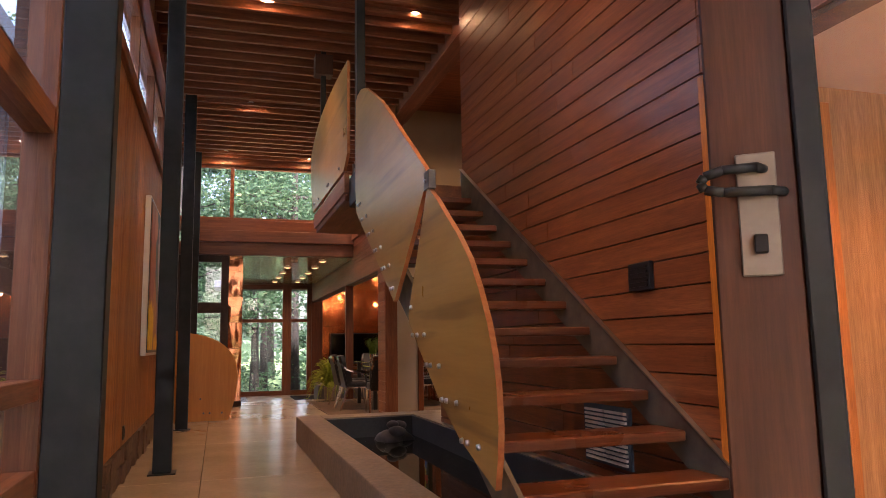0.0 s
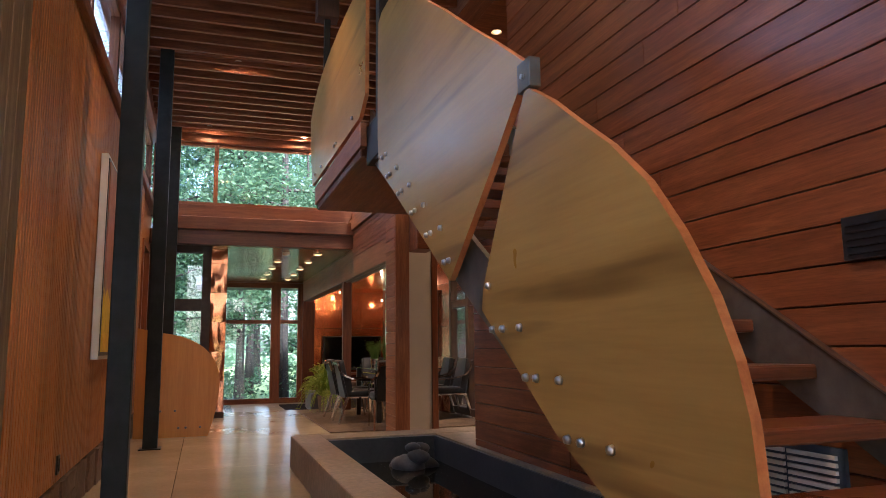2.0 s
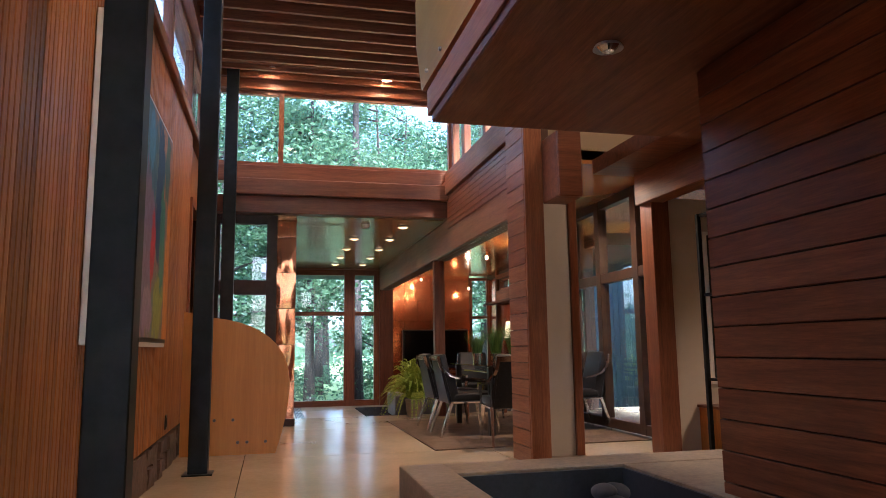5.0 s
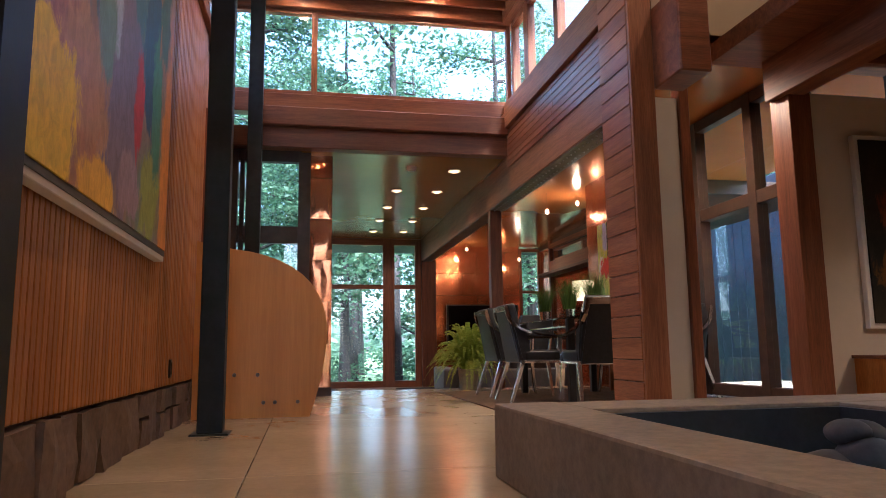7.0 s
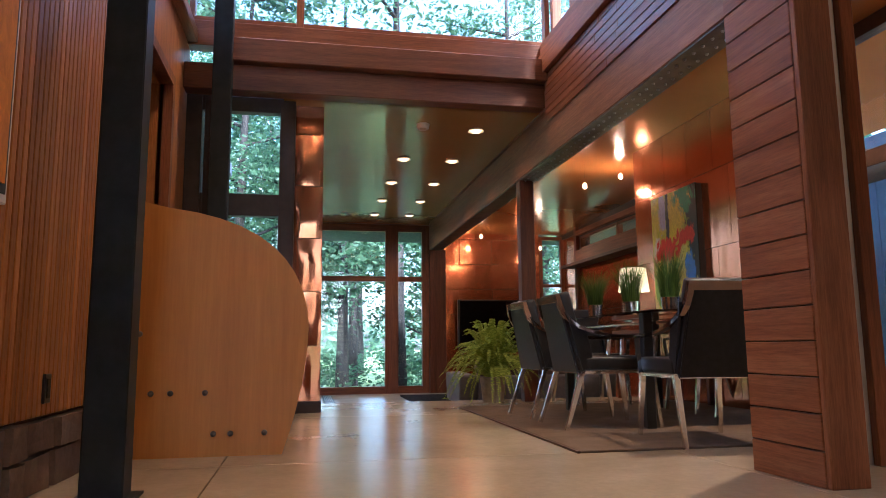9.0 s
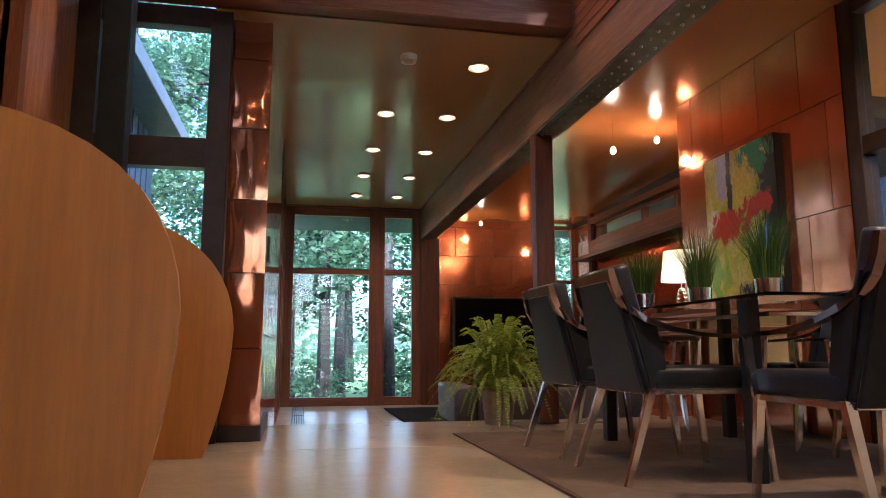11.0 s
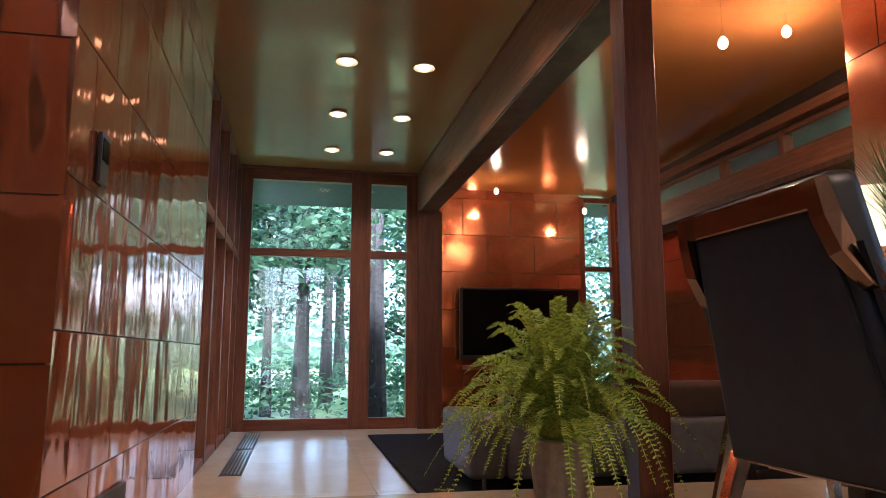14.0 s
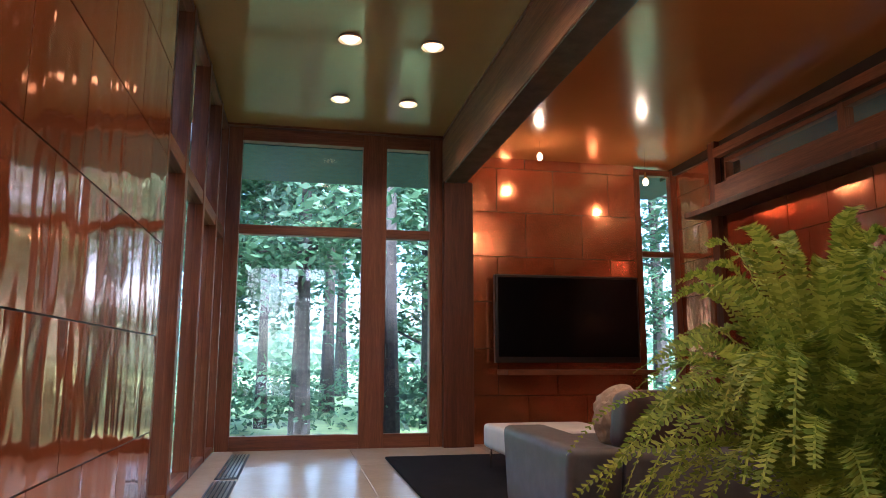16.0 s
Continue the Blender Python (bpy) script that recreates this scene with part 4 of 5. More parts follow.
grass_pot(2.72, 10.55, 0.816)
grass_pot(2.66, 11.1, 0.816)
grass_pot(2.55, 11.6, 0.816, 0.36)

console = thing("console_table", "low dark timber console against the copper wall", "console table")
part("top", box(3.34, 3.74, 11.6, 13.0, 0.70, 0.74, 0.004), FRAME_Y, console)
part("shelf", box(3.38, 3.74, 11.7, 12.9, 0.30, 0.33, 0.004), FRAME_Y, console)
for x in (3.38, 3.70):
    for y in (11.66, 12.94):
        part("leg", box(x - 0.025, x + 0.025, y - 0.025, y + 0.025, 0, 0.70, 0.004), FRAME_Z, console)
lamp_t = thing("table_lamp", "table lamp with a pale yellow drum shade and clear loop base", "table lamp", at=(3.53, 12.8, 0.74))
part("foot", box(-0.09, 0.09, -0.09, 0.09, 0, 0.03, 0.005), CHROME, lamp_t)
loop = bmesh.new()
for i in range(20):
    a0, a1 = i / 20 * 6.2832, (i + 1) / 20 * 6.2832
    rod(loop, (0, 0.07 * math.cos(a0), 0.2 + 0.16 * math.sin(a0)), (0, 0.07 * math.cos(a1), 0.2 + 0.16 * math.sin(a1)), 0.018, None, 8)
part("loop", loop, CHROME, lamp_t, "clear looped stem", True)
part("stem", rods((0, 0, 0.36), (0, 0, 0.5), 0.008, None, 8), CHROME, lamp_t)
b_ = bmesh.new()
bmesh.ops.create_cone(b_, cap_ends=False, segments=32, radius1=0.17, radius2=0.14, depth=0.26, matrix=Matrix.Translation((0, 0, 0.56)))
part("shade", b_, SHADE, lamp_t, "glowing cream fabric shade", True)


# ---- fern ----
def fern(x, y, z):
    f = thing("fern", "lush green fern in a low dark pot on the floor", "potted plant", at=(x, y, z))
    pot = bmesh.new()
    bmesh.ops.create_cone(pot, cap_ends=True, segments=28, radius1=0.11, radius2=0.14, depth=0.26, matrix=Matrix.Translation((0, 0, 0.13)))
    part("pot", pot, POND, f, smooth=False)
    rng = random.Random(7)
    for k in range(230):
        a = k * 2.39996 + rng.uniform(-0.25, 0.25)
        q = k / 229
        reach = 0.10 + 0.46 * q * rng.uniform(0.8, 1.1)
        rise = (0.58 - 0.30 * q * q) * rng.uniform(0.5, 1.18)
        droop = 0.08 + 1.15 * max(0.0, q - 0.4) * rng.uniform(0.35, 1.6)
        ca, sa = math.cos(a), math.sin(a)
        n_leaf = 48
        pts = []
        for i in range(n_leaf + 1):
            t = i / n_leaf
            r = 0.03 + reach * t ** (1.25 - 0.4 * q)
            h = 0.25 + rise * math.sin(min(1.0, t * 1.1) * 1.57) - droop * max(0, t - 0.3) ** 1.6
            pts.append(Vector((ca * r, sa * r, max(0.03, h))))
        vs, fs = [], []
        size = rng.uniform(0.018, 0.028)
        roll = rng.uniform(-0.7, 0.7)
        for i in range(1, n_leaf):
            t = i / n_leaf
            leaf = size * (math.sin(3.14 * (0.16 + 0.8 * t)) ** 0.7) + 0.004
            d = (pts[i + 1] - pts[i - 1]).normalized()
            side = Vector((-sa, ca, 0))
            up = side.cross(d)
            side = side * math.cos(roll) + up * math.sin(roll)
            up = side.cross(d)
            w = d * min(0.0048, leaf * 0.25)
            for s in (-1, 1):
                tip = pts[i] + side * (s * leaf) + d * (leaf * 0.35) - up * (leaf * rng.uniform(-0.15, 0.35))
                mid = pts[i] * 0.45 + tip * 0.55 + up * leaf * 0.1
                n = len(vs)
                vs += [tuple(pts[i] - w * 0.6), tuple(mid - w), tuple(tip), tuple(mid + w), tuple(pts[i] + w * 0.6)]
                fs.append((n, n + 1, n + 2, n + 3, n + 4))
        for i in range(n_leaf):
            side = Vector((-sa, ca, 0)) * 0.0022
            n = len(vs)
            vs += [tuple(pts[i] - side), tuple(pts[i] + side), tuple(pts[i + 1] + side), tuple(pts[i + 1] - side)]
            fs.append((n, n + 1, n + 2, n + 3))
        me = bpy.data.meshes.new("frond")
        me.from_pydata(vs, [], fs)
        me.materials.append(FERN)
        o = new("frond", me)
        o.parent = f
    return f


fern(1.9, 12.86, 0.0)

# ---- living room ----
rug2 = thing("rug", "charcoal shag rug on the pale floor", "rug", at=(0, 0, -0.25))
part("field", box(1.54, 4.3, 13.5, 17.66, 0.0, 0.025, 0.008), RUG_DARK, rug2)

sofa = thing("sofa", "slate leather sofa with a low brown back cushion", "sofa", at=(1.84, 14.2, -0.225))
part("base", box(0.22, 2.0, 0.1, 0.92, 0.10, 0.30, 0.03, 2), SOFA, sofa, smooth=True)
for x0 in (0.0, 1.86):
    arm = box(x0, x0 + 0.24, 0.0, 0.95, 0.08, 0.455, 0.045, 4)
    for v in arm.verts:
        v.co.y += (0.455 - v.co.z) * 0.18 * (1 if v.co.y < 0.5 else -1)
        v.co.z += 0.02 * (v.co.y - 0.2)
    part("arm", arm, SOFA, sofa, smooth=True)
part("backrest", box(0.24, 1.86, 0.0, 0.22, 0.08, 0.44, 0.045, 3), SOFA, sofa, smooth=True)
for k in range(2):
    cush = box(0.26 + k * 0.8, 1.05 + k * 0.8, 0.06, 0.26, 0.42, 0.675, 0.07, 4)
    for v in cush.verts:
        v.co.y -= (v.co.z - 0.42) * 0.25
    part("back_cushion", cush, SOFA_TOP, sofa, "brown leather back cushion", True)
    part("seat_cushion", box(0.25 + k * 0.8, 1.05 + k * 0.8, 0.26, 0.95, 0.30, 0.42, 0.05, 3), SOFA, sofa, smooth=True)
for x, y in ((0.1, 0.1), (2.0, 0.1), (0.1, 0.85), (2.0, 0.85)):
    part("leg", rods((x, y, 0.0), (x, y, 0.12), 0.012, None, 8), CHROME, sofa)
otto = thing("ottoman", "pale leather ottoman on thin chrome legs", "ottoman", at=(2.2, 16.2, -0.225))
part("cushion", box(0.0, 0.8, 0.0, 0.7, 0.15, 0.33, 0.04, 3), WHITE, otto, smooth=True)
for x, y in ((0.05, 0.05), (0.75, 0.05), (0.05, 0.65), (0.75, 0.65)):
    part("leg", rods((x, y, 0.0), (x, y, 0.16), 0.01, None, 8), CHROME, otto)
pil = thing("pillow", "fluffy cream pillow on the sofa", "pillow", at=(2.26, 14.62, 0.31))
b_ = bmesh.new()
bmesh.ops.create_icosphere(b_, subdivisions=4, radius=0.15)
for v in b_.verts:
    k = noise.noise(v.co * 30) * 0.02
    v.co = Vector((v.co.x * 0.9, v.co.y * 0.5, v.co.z)) + v.normal * k
part("fluff", b_, FLUFF, pil)

grille = thing("floor_grille", "long metal floor grille beside the glazing", "floor grille", at=(0, 0, -0.25))
for y0 in (15.4, 16.85):
    part("frame", box(0.24, 0.40, y0, y0 + 1.35, 0.0, 0.004), SIDING, grille)
    for i in range(5):
        part("slat", box(0.26 + i * 0.027, 0.275 + i * 0.027, y0 + 0.03, y0 + 1.32, 0.004, 0.010), BOLT, grille)
band = thing("wall_cupboard", "long timber shelf band under the slot window", "shelf")
part("band", box(4.80, 4.88, 13.2, 17.66, 2.06, 2.31, 0.004), FRAME_Y, band)
part("shelf", box(4.60, 4.88, 13.2, 17.9, 2.0, 2.055, 0.004), CEDAR_DARK, band, "dark shelf edge")
part("band", box(4.80, 4.88, 13.2, 17.66, 2.59, 2.68, 0.004), FRAME_Y, band)

# ---- small things of the hall ----
vent = thing("wall_vent", "square black vent plate on the cedar boards", "vent")
part("plate", box(1.935, 1.962, 1.22, 1.44, 1.42, 1.58, 0.003), BLACK, vent)
for i in range(5):
    part("slat", box(1.928, 1.936, 1.24, 1.42, 1.44 + i * 0.026, 1.452 + i * 0.026), BLACK, vent)
lou = thing("louvre_grille", "pale metal louvre grille low on the wall", "grille")
part("frame", box(1.945, 1.962, 1.52, 2.06, 0.38, 0.74), SIDING, lou)
for i in range(12):
    for y0 in (1.55, 1.80):
        part("slat", box(1.932, 1.945, y0, y0 + 0.23, 0.40 + i * 0.027, 0.415 + i * 0.027), WHITE, lou)
for y, z in ((8.72, 0.42), (4.6, 0.42), (2.6, 0.42)):
    o = thing("wall_outlet", "small black outlet plate on the strip wall", "outlet", "outlets")
    part("plate", box(-1.125, -1.112, y - 0.035, y + 0.035, z - 0.06, z + 0.06, 0.003), BLACK, o)
    part("socket", box(-1.112, -1.108, y - 0.018, y + 0.018, z - 0.04, z + 0.04, 0.002), STEEL, o)

rocks = [(1.50, 5.75, 0.12, 0.15), (1.66, 5.82, 0.10, 0.13), (1.58, 5.68, 0.20, 0.10), (1.48, 5.9, 0.10, 0.12), (1.62, 5.78, 0.25, 0.085), (1.54, 5.74, 0.27, 0.07)]
for i, (x, y, z, r) in enumerate(rocks):
    b_ = bmesh.new()
    bmesh.ops.create_icosphere(b_, subdivisions=3, radius=r)
    for v in b_.verts:
        v.co = v.co * (1 + 0.25 * noise.noise(v.co * 7 + Vector((i * 3, 0, 0))))
        v.co.z *= 0.62
    ob = new("rock", mesh_of("rock", b_, ROCK, True))
    ob.location = (x, y, z - 0.03)
    tagged(ob, "dark rounded river rock piled in the pond", "rock", "rocks in the pond")

# lobby door and the open glazed entrance leaf
door = thing("door_1", "closed orange fir door with a lever handle", "door", kind="structure")
part("leaf", box(2.2, 2.985, 1.0, 1.04, 0.24, 2.44, 0.003), FIR_DOOR, door)
part("casing", box(2.13, 2.2, 0.96, 1.06, 0.22, 2.53, 0.003), FIR_DOOR, door)
part("casing", box(2.985, 3.05, 0.96, 1.06, 0.22, 2.51, 0.003), FIR_DOOR, door)
part("casing", box(2.2, 2.985, 0.96, 1.06, 2.44, 2.51, 0.003), FIR_DOOR, door)
part("handle", rods((2.41, 0.95, 1.28), (2.53, 0.95, 1.28), 0.009, None, 10), CHROME, door)
part("rose", box(2.40, 2.43, 0.99, 1.0, 1.12, 1.32, 0.003), CHROME, door)
part("spindle", rods((2.415, 0.945, 1.28), (2.415, 1.0, 1.28), 0.009, None, 10), CHROME, door)
for z in (0.6, 1.35, 2.1):
    part("hinge", rods((2.985, 0.985, z - 0.06), (2.985, 0.985, z + 0.06), 0.012, None, 8), BRONZE, door)
struct("trim_lobby_jamb", box(1.94, 2.14, 0.66, 0.72, 0.0, 2.46, 0.003), FIR_DOOR, "orange fir jamb of the lobby opening", "trim")

entry = thing("door_2", "open glazed entrance door with a steel lever", "door", kind="structure")
entry.matrix_basis = pose(0.43, -1.2, 0.02, 0, 0, -40)
part("stile", box(0.0, 0.13, -0.022, 0.022, 0.0, 2.75, 0.004), DOOR_WOOD, entry)
part("edge", box(0.13, 0.17, -0.03, 0.03, 0.0, 2.75, 0.004), STEEL, entry, "dark weather strip")
part("stile", box(0.86, 0.98, -0.022, 0.022, 0.0, 2.75, 0.004), DOOR_WOOD, entry)
part("rail", box(0.17, 0.86, -0.022, 0.022, 0.0, 0.22, 0.004), DOOR_WOOD, entry)
part("rail", box(0.17, 0.86, -0.022, 0.022, 2.6, 2.75, 0.004), DOOR_WOOD, entry)
g = part("pane", box(0.17, 0.86, -0.004, 0.004, 0.22, 2.6), GLASS, entry)
g.visible_shadow = False
part("escutcheon", box(0.04, 0.10, -0.03, -0.022, 1.22, 1.42, 0.002), STEEL_PLATE, entry)
loop = bmesh.new()
bow = [(0.085, -0.022, 1.392), (0.07, -0.042, 1.394), (0.02, -0.05, 1.392), (-0.008, -0.053, 1.383), (-0.015, -0.054, 1.372), (-0.008, -0.054, 1.361), (0.02, -0.053, 1.355), (0.09, -0.045, 1.354), (0.11, -0.022, 1.354)]
for p, q in zip(bow, bow[1:]):
    rod(loop, p, q, 0.008, None, 10)
part("handle", loop, STEEL, entry, "dark looped steel lever", True)
part("thumb_turn", box(0.06, 0.08, -0.045, -0.03, 1.255, 1.285, 0.002), STEEL, entry)

thermo = thing("wall_panel", "small dark control plate on the copper wall", "control panel")
part("plate", box(0.07, 0.085, 12.45, 12.56, 1.22, 1.40, 0.003), BLACK, thermo)
part("screen", box(0.085, 0.088, 12.465, 12.545, 1.30, 1.38), SCREEN, thermo)
latch = thing("window_handle", "dark latch handle on the side light", "handle")
part("plate", box(1.63, 1.66, 18.44, 18.462, 0.60, 0.74, 0.003), BLACK, latch)
part("lever", rods((1.645, 18.42, 0.62), (1.645, 18.42, 0.72), 0.008, None, 8), BLACK, latch)
part("neck", rods((1.645, 18.42, 0.68), (1.645, 18.45, 0.68), 0.006, None, 8), BLACK, latch)
can_light(1.35, 5.1, 2.5, 0, "small unlit recessed lamp under the landing", "landing lamps", 0.05)
clip = thing("guard_clip", "small steel clip joining two guard panels", "clip")
part("plate", box(0.765, 0.81, 1.60, 1.70, 2.02, 2.13, 0.003), STEEL_PLATE, clip)
part("bolt", rods((0.755, 1.65, 2.07), (0.767, 1.65, 2.07), 0.01, None, 10), BOLT, clip)

# side room
cab = thing("cabinet", "low orange-brown timber cabinet along the cream wall", "cabinet")
part("body", box(3.85, 5.8, 7.9, 8.35, 0.0, 0.42, 0.004), FIR_DOOR, cab)
part("top", box(3.83, 5.82, 7.88, 8.35, 0.42, 0.445, 0.003), FRAME_X, cab)
for i in range(3):
    part("door", box(3.88 + i * 0.64, 4.5 + i * 0.64, 7.885, 7.9, 0.04, 0.40, 0.002), FIR_DOOR, cab)
part("socket", box(4.12, 4.2, 7.88, 7.886, 0.18, 0.30), BLACK, cab)
rack = thing("plant_rack", "black steel rack with shelves holding a trailing plant", "rack")
for x in (3.03, 3.55):
    for y in (6.6, 6.95):
        part("upright", box(x - 0.015, x + 0.015, y - 0.015, y + 0.015, 0.0, 2.05), STEEL, rack)
for z in (0.15, 0.75, 1.4, 2.03):
    part("shelf", box(3.03, 3.55, 6.6, 6.95, z, z + 0.02), STEEL, rack)
grass_pot(3.18, 6.72, 0.77, 0.3)

hang = thing("ceiling_hanger", "dark steel hanger holding the landing from the roof", "hanger")
part("rod", box(0.80, 0.86, 6.38, 6.44, 2.7, 4.9, 0.003), STEEL, hang)
part("plate", box(0.72, 0.94, 6.32, 6.50, 4.5, 4.76, 0.004), CEDAR_DARK, hang)


# ---- outside ----
def leaf_mesh(name, centres, radii, count, size, mat, seed):
    """Many small leaves in clumps, each a bent quad with a free tilt."""
    r = np.random.RandomState(seed)
    c, q = np.array(centres), np.array(radii)
    pick = r.randint(0, len(c), count)
    d = r.normal(size=(count, 3))
    d /= np.linalg.norm(d, axis=1)[:, None]
    p = c[pick] + d * (r.rand(count) ** 0.45)[:, None] * q[pick]
    a = r.normal(size=(count, 3))
    a[:, 2] *= 0.5
    a /= np.linalg.norm(a, axis=1)[:, None]
    b = np.cross(a, r.normal(size=(count, 3)))
    b /= np.linalg.norm(b, axis=1)[:, None]
    s = size * (0.5 + r.rand(count))[:, None]
    v = np.stack([p - a * s, p - b * s * 0.45, p + a * s, p + b * s * 0.45], 1).reshape(-1, 3)
    me = bpy.data.meshes.new(name)
    me.from_pydata(v.tolist(), [], np.arange(count * 4).reshape(-1, 4).tolist())
    me.materials.append(mat)
    return me


def tree(x, y, h, r, seed, low=0.3, mat=None, count=3600, size=0.17):
    rng = random.Random(seed)
    t = thing("tree", "tall leafy tree with a dark straight trunk", "tree", "trees round the house", (x, y, -0.76))
    bm_ = bmesh.new()
    bend = (rng.uniform(-0.3, 0.3), rng.uniform(-0.3, 0.3))
    joints = [Vector((bend[0] * (k / 6) ** 2, bend[1] * (k / 6) ** 2, h * 0.85 * k / 6)) for k in range(7)]
    for k in range(6):
        rod(bm_, joints[k], joints[k + 1], r * (1 - k * 0.14) * (1.25 if k == 0 else 1), r * (1 - (k + 1) * 0.14), 10)
    part("trunk", bm_, BARK, t)
    limbs, cs, qs = bmesh.new(), [], []
    for k in range(16):
        f = rng.uniform(low, 1.0)
        base = Vector((bend[0] * (f * 0.85) ** 2, bend[1] * (f * 0.85) ** 2, h * 0.85 * f))
        a, l = rng.uniform(0, 6.283), h * 0.22 * rng.uniform(0.5, 1.0) * (1.15 - 0.6 * f)
        tip = base + Vector((math.cos(a) * l, math.sin(a) * l, l * rng.uniform(0.0, 0.5)))
        rod(limbs, base, tip, r * 0.3, r * 0.06, 6)
        for m in (0.55, 1.0):
            cs.append(tuple(base.lerp(tip, m)))
            k2 = rng.uniform(0.6, 1.1) * h * 0.09
            qs.append((k2 * 1.2, k2 * 1.2, k2 * 0.8))
    part("limbs", limbs, BARK, t)
    o = new("crown", leaf_mesh("crown", cs, qs, count, size, mat or LEAF, seed))
    o.parent = t
    return t


# north grove, beyond the end glazing
for i, (x, y, h, r, low) in enumerate([(2.0, 21.6, 15, 0.2, 0.45), (0.85, 23.2, 13, 0.15, 0.14), (0.1, 26.5, 12, 0.11, 0.12), (3.6, 27, 13, 0.14, 0.12), (-1.8, 24, 14, 0.18, 0.2),
                                       (5.4, 23.5, 14, 0.2, 0.2), (-4.5, 27.5, 15, 0.2, 0.15), (7.8, 28, 15, 0.2, 0.15), (-7.5, 22, 14, 0.2, 0.15), (1.6, 31, 14, 0.18, 0.35), (-2.5, 33, 15, 0.2, 0.35),
                                       (5.5, 34, 15, 0.2, 0.35), (10.5, 24, 14, 0.2, 0.15), (-11, 30, 16, 0.25, 0.1), (12.5, 33, 16, 0.25, 0.1)]):
    tree(x, y, h, r, 11 + i, low, None, 11500, 0.08)
# a second, looser row behind it
for i, (x, y, h) in enumerate([(-7, 40, 17), (-2, 44, 18), (2.5, 40, 17), (7, 45, 18), (11, 39, 17), (-12, 46, 18)]):
    tree(x, y, h, 0.24, 70 + i, 0.3, PINE, 5000, 0.17)
# west and east
for i, (x, y, h) in enumerate([(-11.5, 4.5, 13), (-13, 10.5, 14), (-9, 17.5, 13), (-12.5, -2, 13), (-16, 6, 14), (13, 6, 14), (14, 14, 15), (13.5, 21, 15), (18, 9, 16), (-6.5, 19.5, 12)]):
    tree(x, y, h, 0.2, 40 + i, 0.12, PINE)
r_ = random.Random(5)
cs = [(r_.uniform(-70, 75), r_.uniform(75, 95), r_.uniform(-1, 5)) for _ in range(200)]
far = tagged(new("far_woods", leaf_mesh("far_woods", cs, [(4.2, 4.0, 2.8)] * len(cs), 9000, 0.7, HAZY, 90)), "green woodland beyond the meadow, haze put into its colour", "woods", "", "stuff")
cs = [(r_.uniform(-34, -22), r_.uniform(-12, 40), r_.uniform(0, 11)) for _ in range(160)] + [(r_.uniform(26, 36), r_.uniform(-8, 42), r_.uniform(0, 11)) for _ in range(160)]
tagged(new("side_woods", leaf_mesh("side_woods", cs, [(3.0, 3.2, 2.4)] * len(cs), 9000, 0.5, PINE, 91)), "green woodland at the sides", "woods", "", "stuff")
cs = [(r_.uniform(-12, 14), r_.uniform(20.5, 40), r_.uniform(-0.8, 0.2)) for _ in range(130)]
tagged(new("undergrowth", leaf_mesh("undergrowth", cs, [(1.0, 0.9, 0.6)] * len(cs), 20000, 0.075, LEAF, 92)), "low green undergrowth between the trunks", "shrubs", "", "stuff")


def wing(name, x0, x1, y0, y1, z1, label):
    w = thing(name, label, "building")
    part("wall", box(x0, x1, y0, y1, -0.76, z1), SIDING, w)
    part("roof", box(x0 - 0.4, x1 + 0.4, y0 - 0.4, y1 + 0.4, z1, z1 + 0.22, 0.01), SIDING, w, "flat roof with a deep pale fascia")
    n = int((y1 - y0) / 0.3)
    for i in range(n):
        for xx in (x0 - 0.015, x1):
            part("batten", box(xx, xx + 0.015, y0 + i * 0.3, y0 + i * 0.3 + 0.03, -0.76, z1), SIDING, w)
    n = int((x1 - x0) / 0.3)
    for i in range(n):
        part("batten", box(x0 + i * 0.3, x0 + i * 0.3 + 0.03, y0 - 0.015, y0, -0.76, z1), SIDING, w)
    return w


wing("house_wing", -7.0, -1.75, 14.6, 17.4, 3.5, "grey-blue boarded wing of the house with a flat roof")
wing("house_wing", -6.2, -3.0, 2.6, 8.6, 4.5, "tall grey-blue boarded wing beside the entrance court")
wing("house_wing", 8.5, 13.0, 11.0, 23.5, 3.4, "grey-blue boarded garden wing with a flat roof")
fence = thing("board_fence", "tall weathered grey board screen outside the entrance", "fence")
for i in range(30):
    part("board", box(-2.75, -2.72, -3.0 + i * 0.165, -2.84 + i * 0.165, -0.76, 3.1), SIDING, fence)


# ---- boards, strips, joists, slabs and sheets ----
def boards_x(parent, name, x0, x1, spans, z0, z1, h, gap, mat, rng):
    """Horizontal boards on a wall that faces x; spans(z) gives the stretches of y."""
    z, cache = z0, {}
    while z < z1 - 0.02:
        hh = min(h, z1 - z)
        for y0, y1 in spans(z + hh / 2):
            cuts = [y0]
            if y1 - y0 > 3.2:
                cuts.append(y0 + rng.uniform(0.35, 0.65) * (y1 - y0))
            cuts.append(y1)
            for a, b in zip(cuts, cuts[1:]):
                key = (round(b - a, 3), round(hh, 3))
                if key not in cache:
                    cache[key] = mesh_of(name, box(0, x1 - x0, 0.001, b - a - 0.001, 0, hh - gap, 0.003), mat)
                piece(name, cache[key], parent, x0, a, z)
        z += h


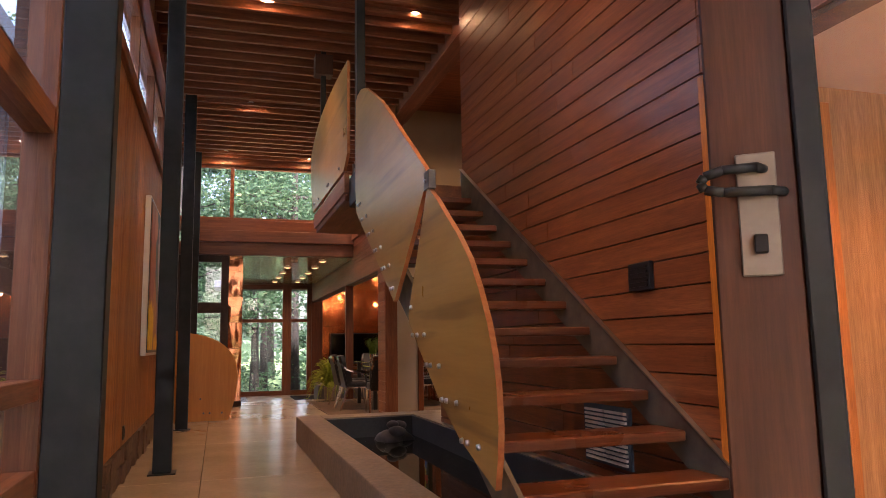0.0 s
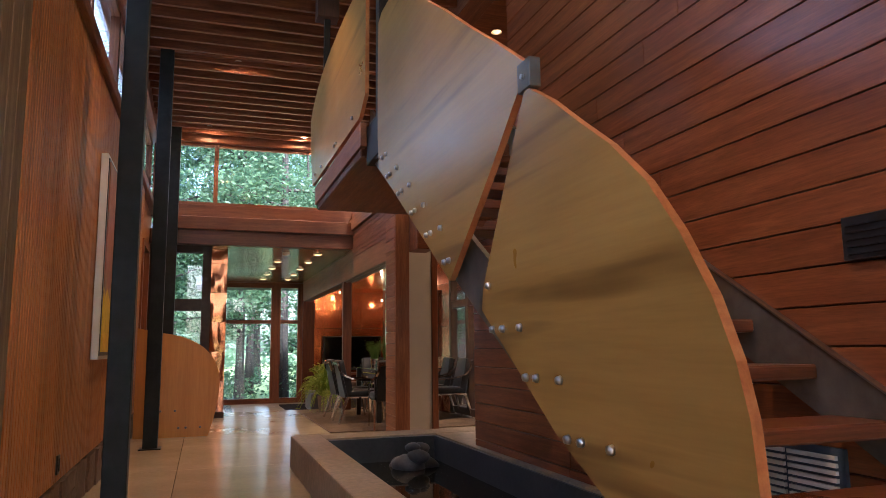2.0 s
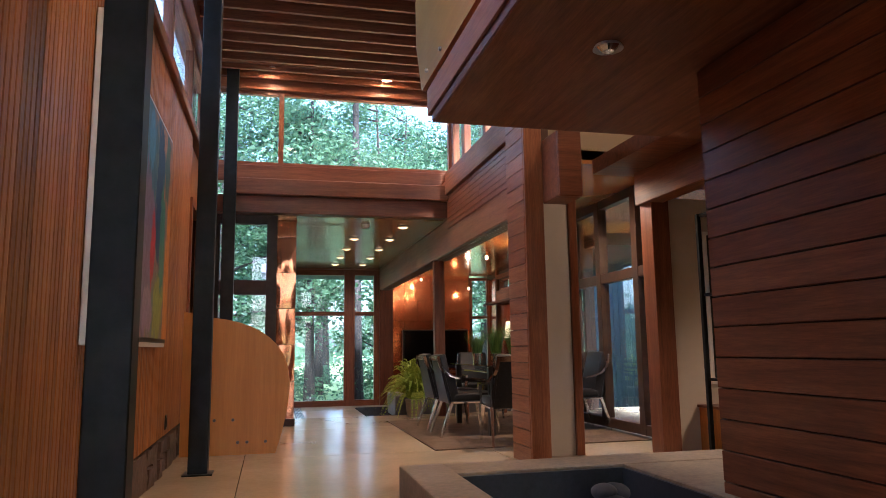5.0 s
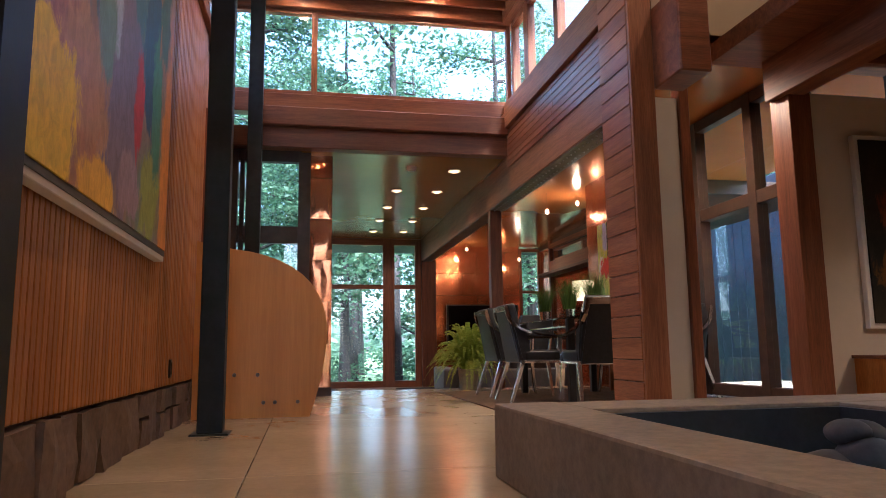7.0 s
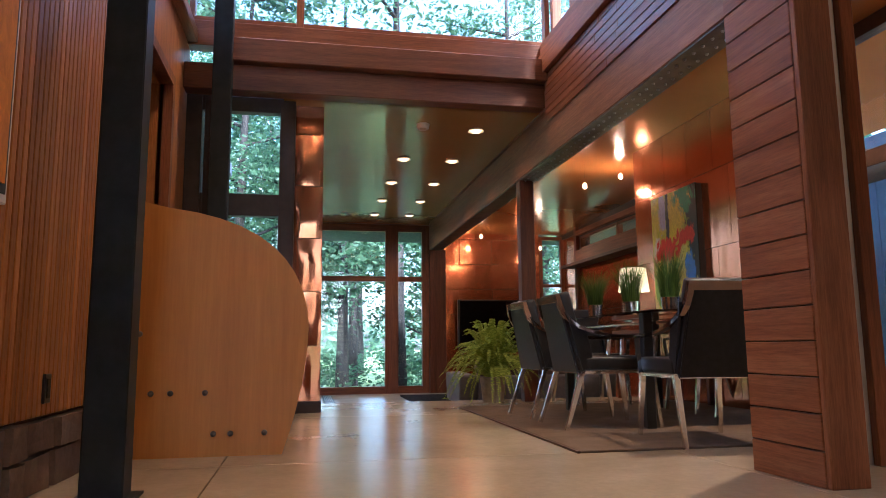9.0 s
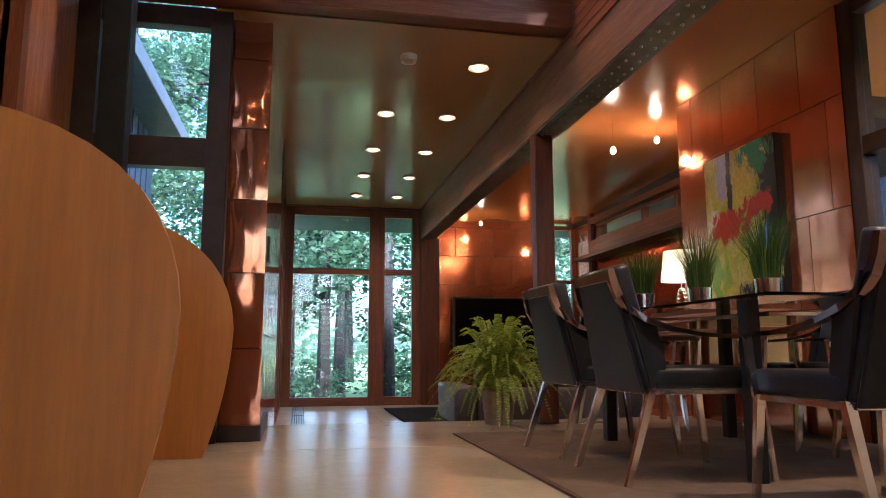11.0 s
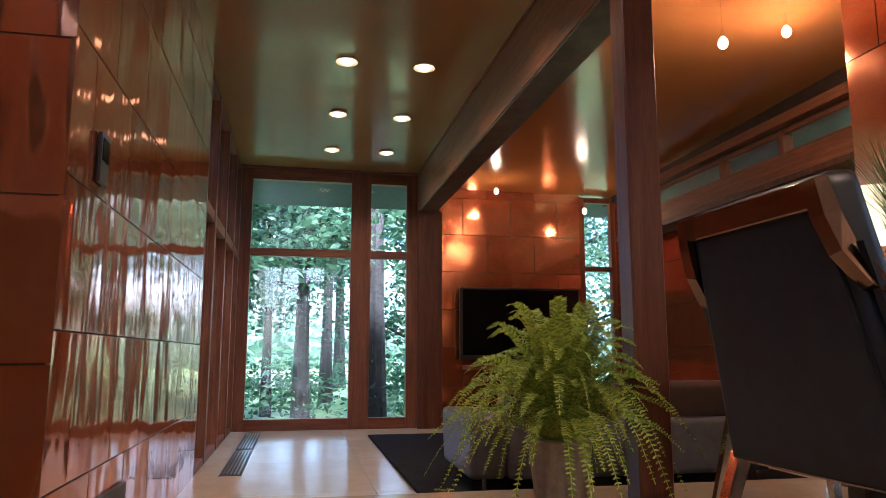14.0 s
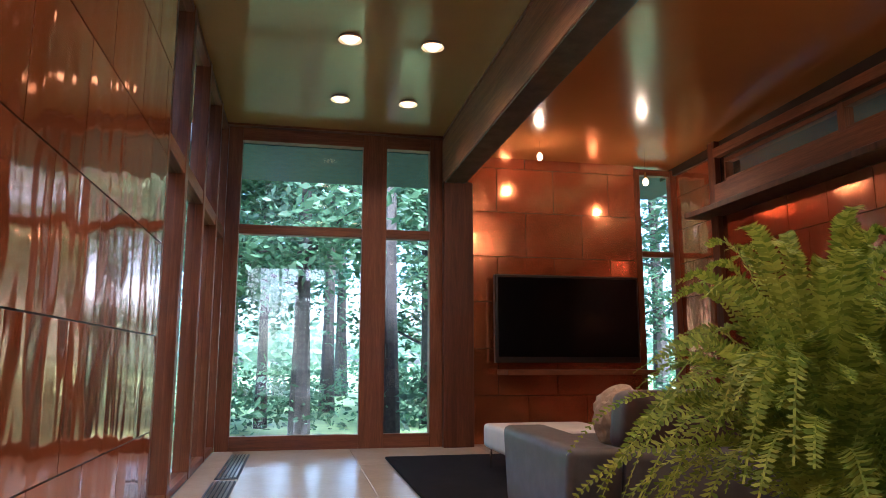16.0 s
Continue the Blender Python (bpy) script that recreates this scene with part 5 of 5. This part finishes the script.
rng = random.Random(2)
boards_x(wall_stair, "board", 1.962, 1.99, lambda z: [(0.72, 5.28)] if z < 2.46 else [(0.72, 4.42), (-5, 0.72)] if z > 2.5 else [(0.72, 4.42)], 0.2005, 4.93, 0.1525, 0.006, CEDAR_Y, rng)
for i in range(15):
    piece("board", mesh_of("board", box(0, 0.14, 0, 0.025, 0, 0.1465, 0.003), CEDAR_X), wall_stair, 1.99, 5.28, 0.2005 + i * 0.1525)
boards_x(pier, "board", 1.982, 2.01, lambda z: [(8.06, 8.53)], 0.0, 4.9, 0.148, 0.006, PIER_BOARD, rng)
frieze = bpy.data.objects["wall_frieze"]
boards_x(frieze, "board", 2.185, 2.2, lambda z: [(8.51, 11.78)], 2.72, 3.2, 0.07, 0.006, CEDAR_Y, rng)

strip = mesh_of("strip", box(0, 0.045, 0.0, 0.044, 0, 3.05, 0.003), CEDAR_Z)
y = 3.25
while y < 9.95:
    piece("strip", strip, wall_west, -1.17, y, 0.31)
    y += 0.054
wide = mesh_of("board", box(0, 0.045, 0.0, 0.155, 0, 3.05, 0.003), WEATHERED)
for i in range(8):
    piece("board", wide, wall_west, -1.17, 1.9 + i * 0.166, 0.31)

stone_base = tagged(new("wall_stone_base"), "rough rubble stone plinth under the cedar strips", "wall", "", "structure")
rng = random.Random(4)
y = 1.9
while y < 9.9:
    w = rng.uniform(0.16, 0.42)
    rows = [(0.0, 0.30)] if rng.random() < 0.5 else [(0.0, 0.16), (0.165, 0.30)]
    for z0, z1 in rows:
        b_ = box(-0.1, rng.uniform(-0.005, 0.03), 0, w - 0.012, 0, z1 - z0 - 0.008)
        bmesh.ops.subdivide_edges(b_, edges=b_.edges, cuts=2, use_grid_fill=True)
        for v in b_.verts:
            v.co += Vector((noise.noise(v.co * 6 + Vector((y * 3, 0, 0))), noise.noise(v.co * 6 + Vector((0, y * 3, 9))), noise.noise(v.co * 6 + Vector((5, 0, y * 3))))) * 0.02
            v.co.z = max(0.0, v.co.z)
        piece("stone", mesh_of("stone", b_, STONE), stone_base, -1.13, y, z0)
    y += w

# ceiling joists
bm = bmesh.new()
y = -4.8
while y < 11.85:
    add_box(bm, -1.2, 2.3, y, y + 0.045, 4.77, 4.932)
    y += 0.29
struct("ceiling_joists", bm, CEDAR_X, "row of slim cedar joists under the high ceiling", "ceiling")
bm = bmesh.new()
for y in (-2.2, 1.7, 5.12, 8.6, 11.5):
    add_box(bm, -1.2, 2.25, y - 0.14, y + 0.14, 4.83, 4.931)
struct("ceiling_lamp_boards", bm, CEDAR_X, "cedar boards between the joists that carry the lamps", "ceiling")

# floor slabs with open joints
rng = random.Random(8)
xs, ys = [-1.14, -0.47, 1.95, 4.4, 6.8], [-5.0, -2.76, -0.36, 2.04, 4.44, 6.84, 9.24, 11.64, 13.12]
for x0, x1 in zip(xs, xs[1:]):
    for y0, y1 in zip(ys, ys[1:]):
        piece("slab", mesh_of("slab", box(0, x1 - x0 - 0.006, 0, y1 - y0 - 0.006, 0, 0.06, 0.002), FLOOR), floor, x0, y0, -0.06)
for x0, x1 in ((0.06, 1.3), (1.3, 2.55), (2.55, 3.8), (3.8, 5.05)):
    for y0, y1 in ((13.2, 14.6), (14.6, 16.0), (16.0, 17.4), (17.4, 18.8)):
        piece("tile", mesh_of("tile", box(0, x1 - x0 - 0.003, 0, y1 - y0 - 0.003, 0, 0.06, 0.001), TILE), living_floor, x0, y0, -0.31)


# copper sheets, slightly buckled
def sheet_mesh(w, h, seed, amp, mat):
    b_ = bmesh.new()
    n = 7
    rr = random.Random(seed)
    o = Vector((rr.uniform(0, 50), rr.uniform(0, 50), 0))
    grid = {}
    for i in range(n):
        for j in range(n):
            u, v = i / (n - 1), j / (n - 1)
            rim = min(1.0, 4 * min(u, 1 - u, v, 1 - v))
            d = amp * rim * (noise.noise(Vector((u * w * 5, v * h * 2.2, 0)) + o) + 0.15)
            grid[i, j] = b_.verts.new((u * (w - 0.006), -0.006 - d, v * (h - 0.006)))
    for i in range(n - 1):
        for j in range(n - 1):
            b_.faces.new((grid[i, j], grid[i + 1, j], grid[i + 1, j + 1], grid[i, j + 1]))
    edge = [grid[i, 0] for i in range(n)] + [grid[n - 1, j] for j in range(1, n)] + [grid[i, n - 1] for i in range(n - 2, -1, -1)] + [grid[0, j] for j in range(n - 2, 0, -1)]
    back = [b_.verts.new((v.co.x, 0, v.co.z)) for v in edge]
    m = len(edge)
    for k in range(m):
        b_.faces.new((edge[(k + 1) % m], edge[k], back[k], back[(k + 1) % m]))
    me = mesh_of("copper_sheet", b_, mat, True)
    front = (n - 1) * (n - 1)
    rim_edges = {k for f in me.polygons if f.index >= front for k in f.edge_keys}
    for e in me.edges:
        e.use_edge_sharp = e.key in rim_edges
    return me


def sheets(parent, x, y, turn, length, z0, z1, w, h, amp=0.004, stagger=True, mat=COPPER):
    """Copper sheets along a wall that starts at (x, y) and runs to its right as one faces it."""
    cache = {}
    a = radians(turn)
    z, row = z0, 0
    while z < z1 - 0.03:
        hh = min(h, z1 - z)
        u = 0.0
        first = w * (0.5 if stagger and row % 2 else 1.0)
        while u < length - 0.02:
            ww = min(first if u == 0.0 else w, length - u)
            key = (round(ww, 3), round(hh, 3), rng.randint(0, 4))
            if key not in cache:
                cache[key] = sheet_mesh(ww, hh, hash(key) % 1000, amp, mat)
            ob = piece("copper_sheet", cache[key], parent, x + math.cos(a) * u, y + math.sin(a) * u, z)
            ob.rotation_euler = (0, 0, a)
            u += ww
        z += h
        row += 1


ws = bpy.data.objects
sheets(ws["wall_copper"], 0.06, 12.14, 90, 3.25, -0.26, 2.88, 0.52, 0.48, 0.006)
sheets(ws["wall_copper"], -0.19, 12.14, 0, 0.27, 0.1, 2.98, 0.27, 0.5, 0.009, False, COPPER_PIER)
sheets(ws["wall_dining_east"], 3.76, 13.12, -90, 2.04, 0.0, 2.86, 0.47, 0.75, 0.002, True, COPPER_SATIN)
sheets(ws["wall_living_east"], 4.88, 17.66, -90, 4.4, -0.25, 2.0, 0.47, 0.48, 0.002, True, COPPER_SATIN)
sheets(ws["wall_living_north"], 2.5, 18.6, 0, 1.92, -0.25, 3.03, 0.64, 0.48, 0.002, True, COPPER_SATIN)
sheets(ws["wall_living_corner"], 4.94, 18.6, -90, 0.82, -0.25, 2.75, 0.27, 0.38, 0.006)
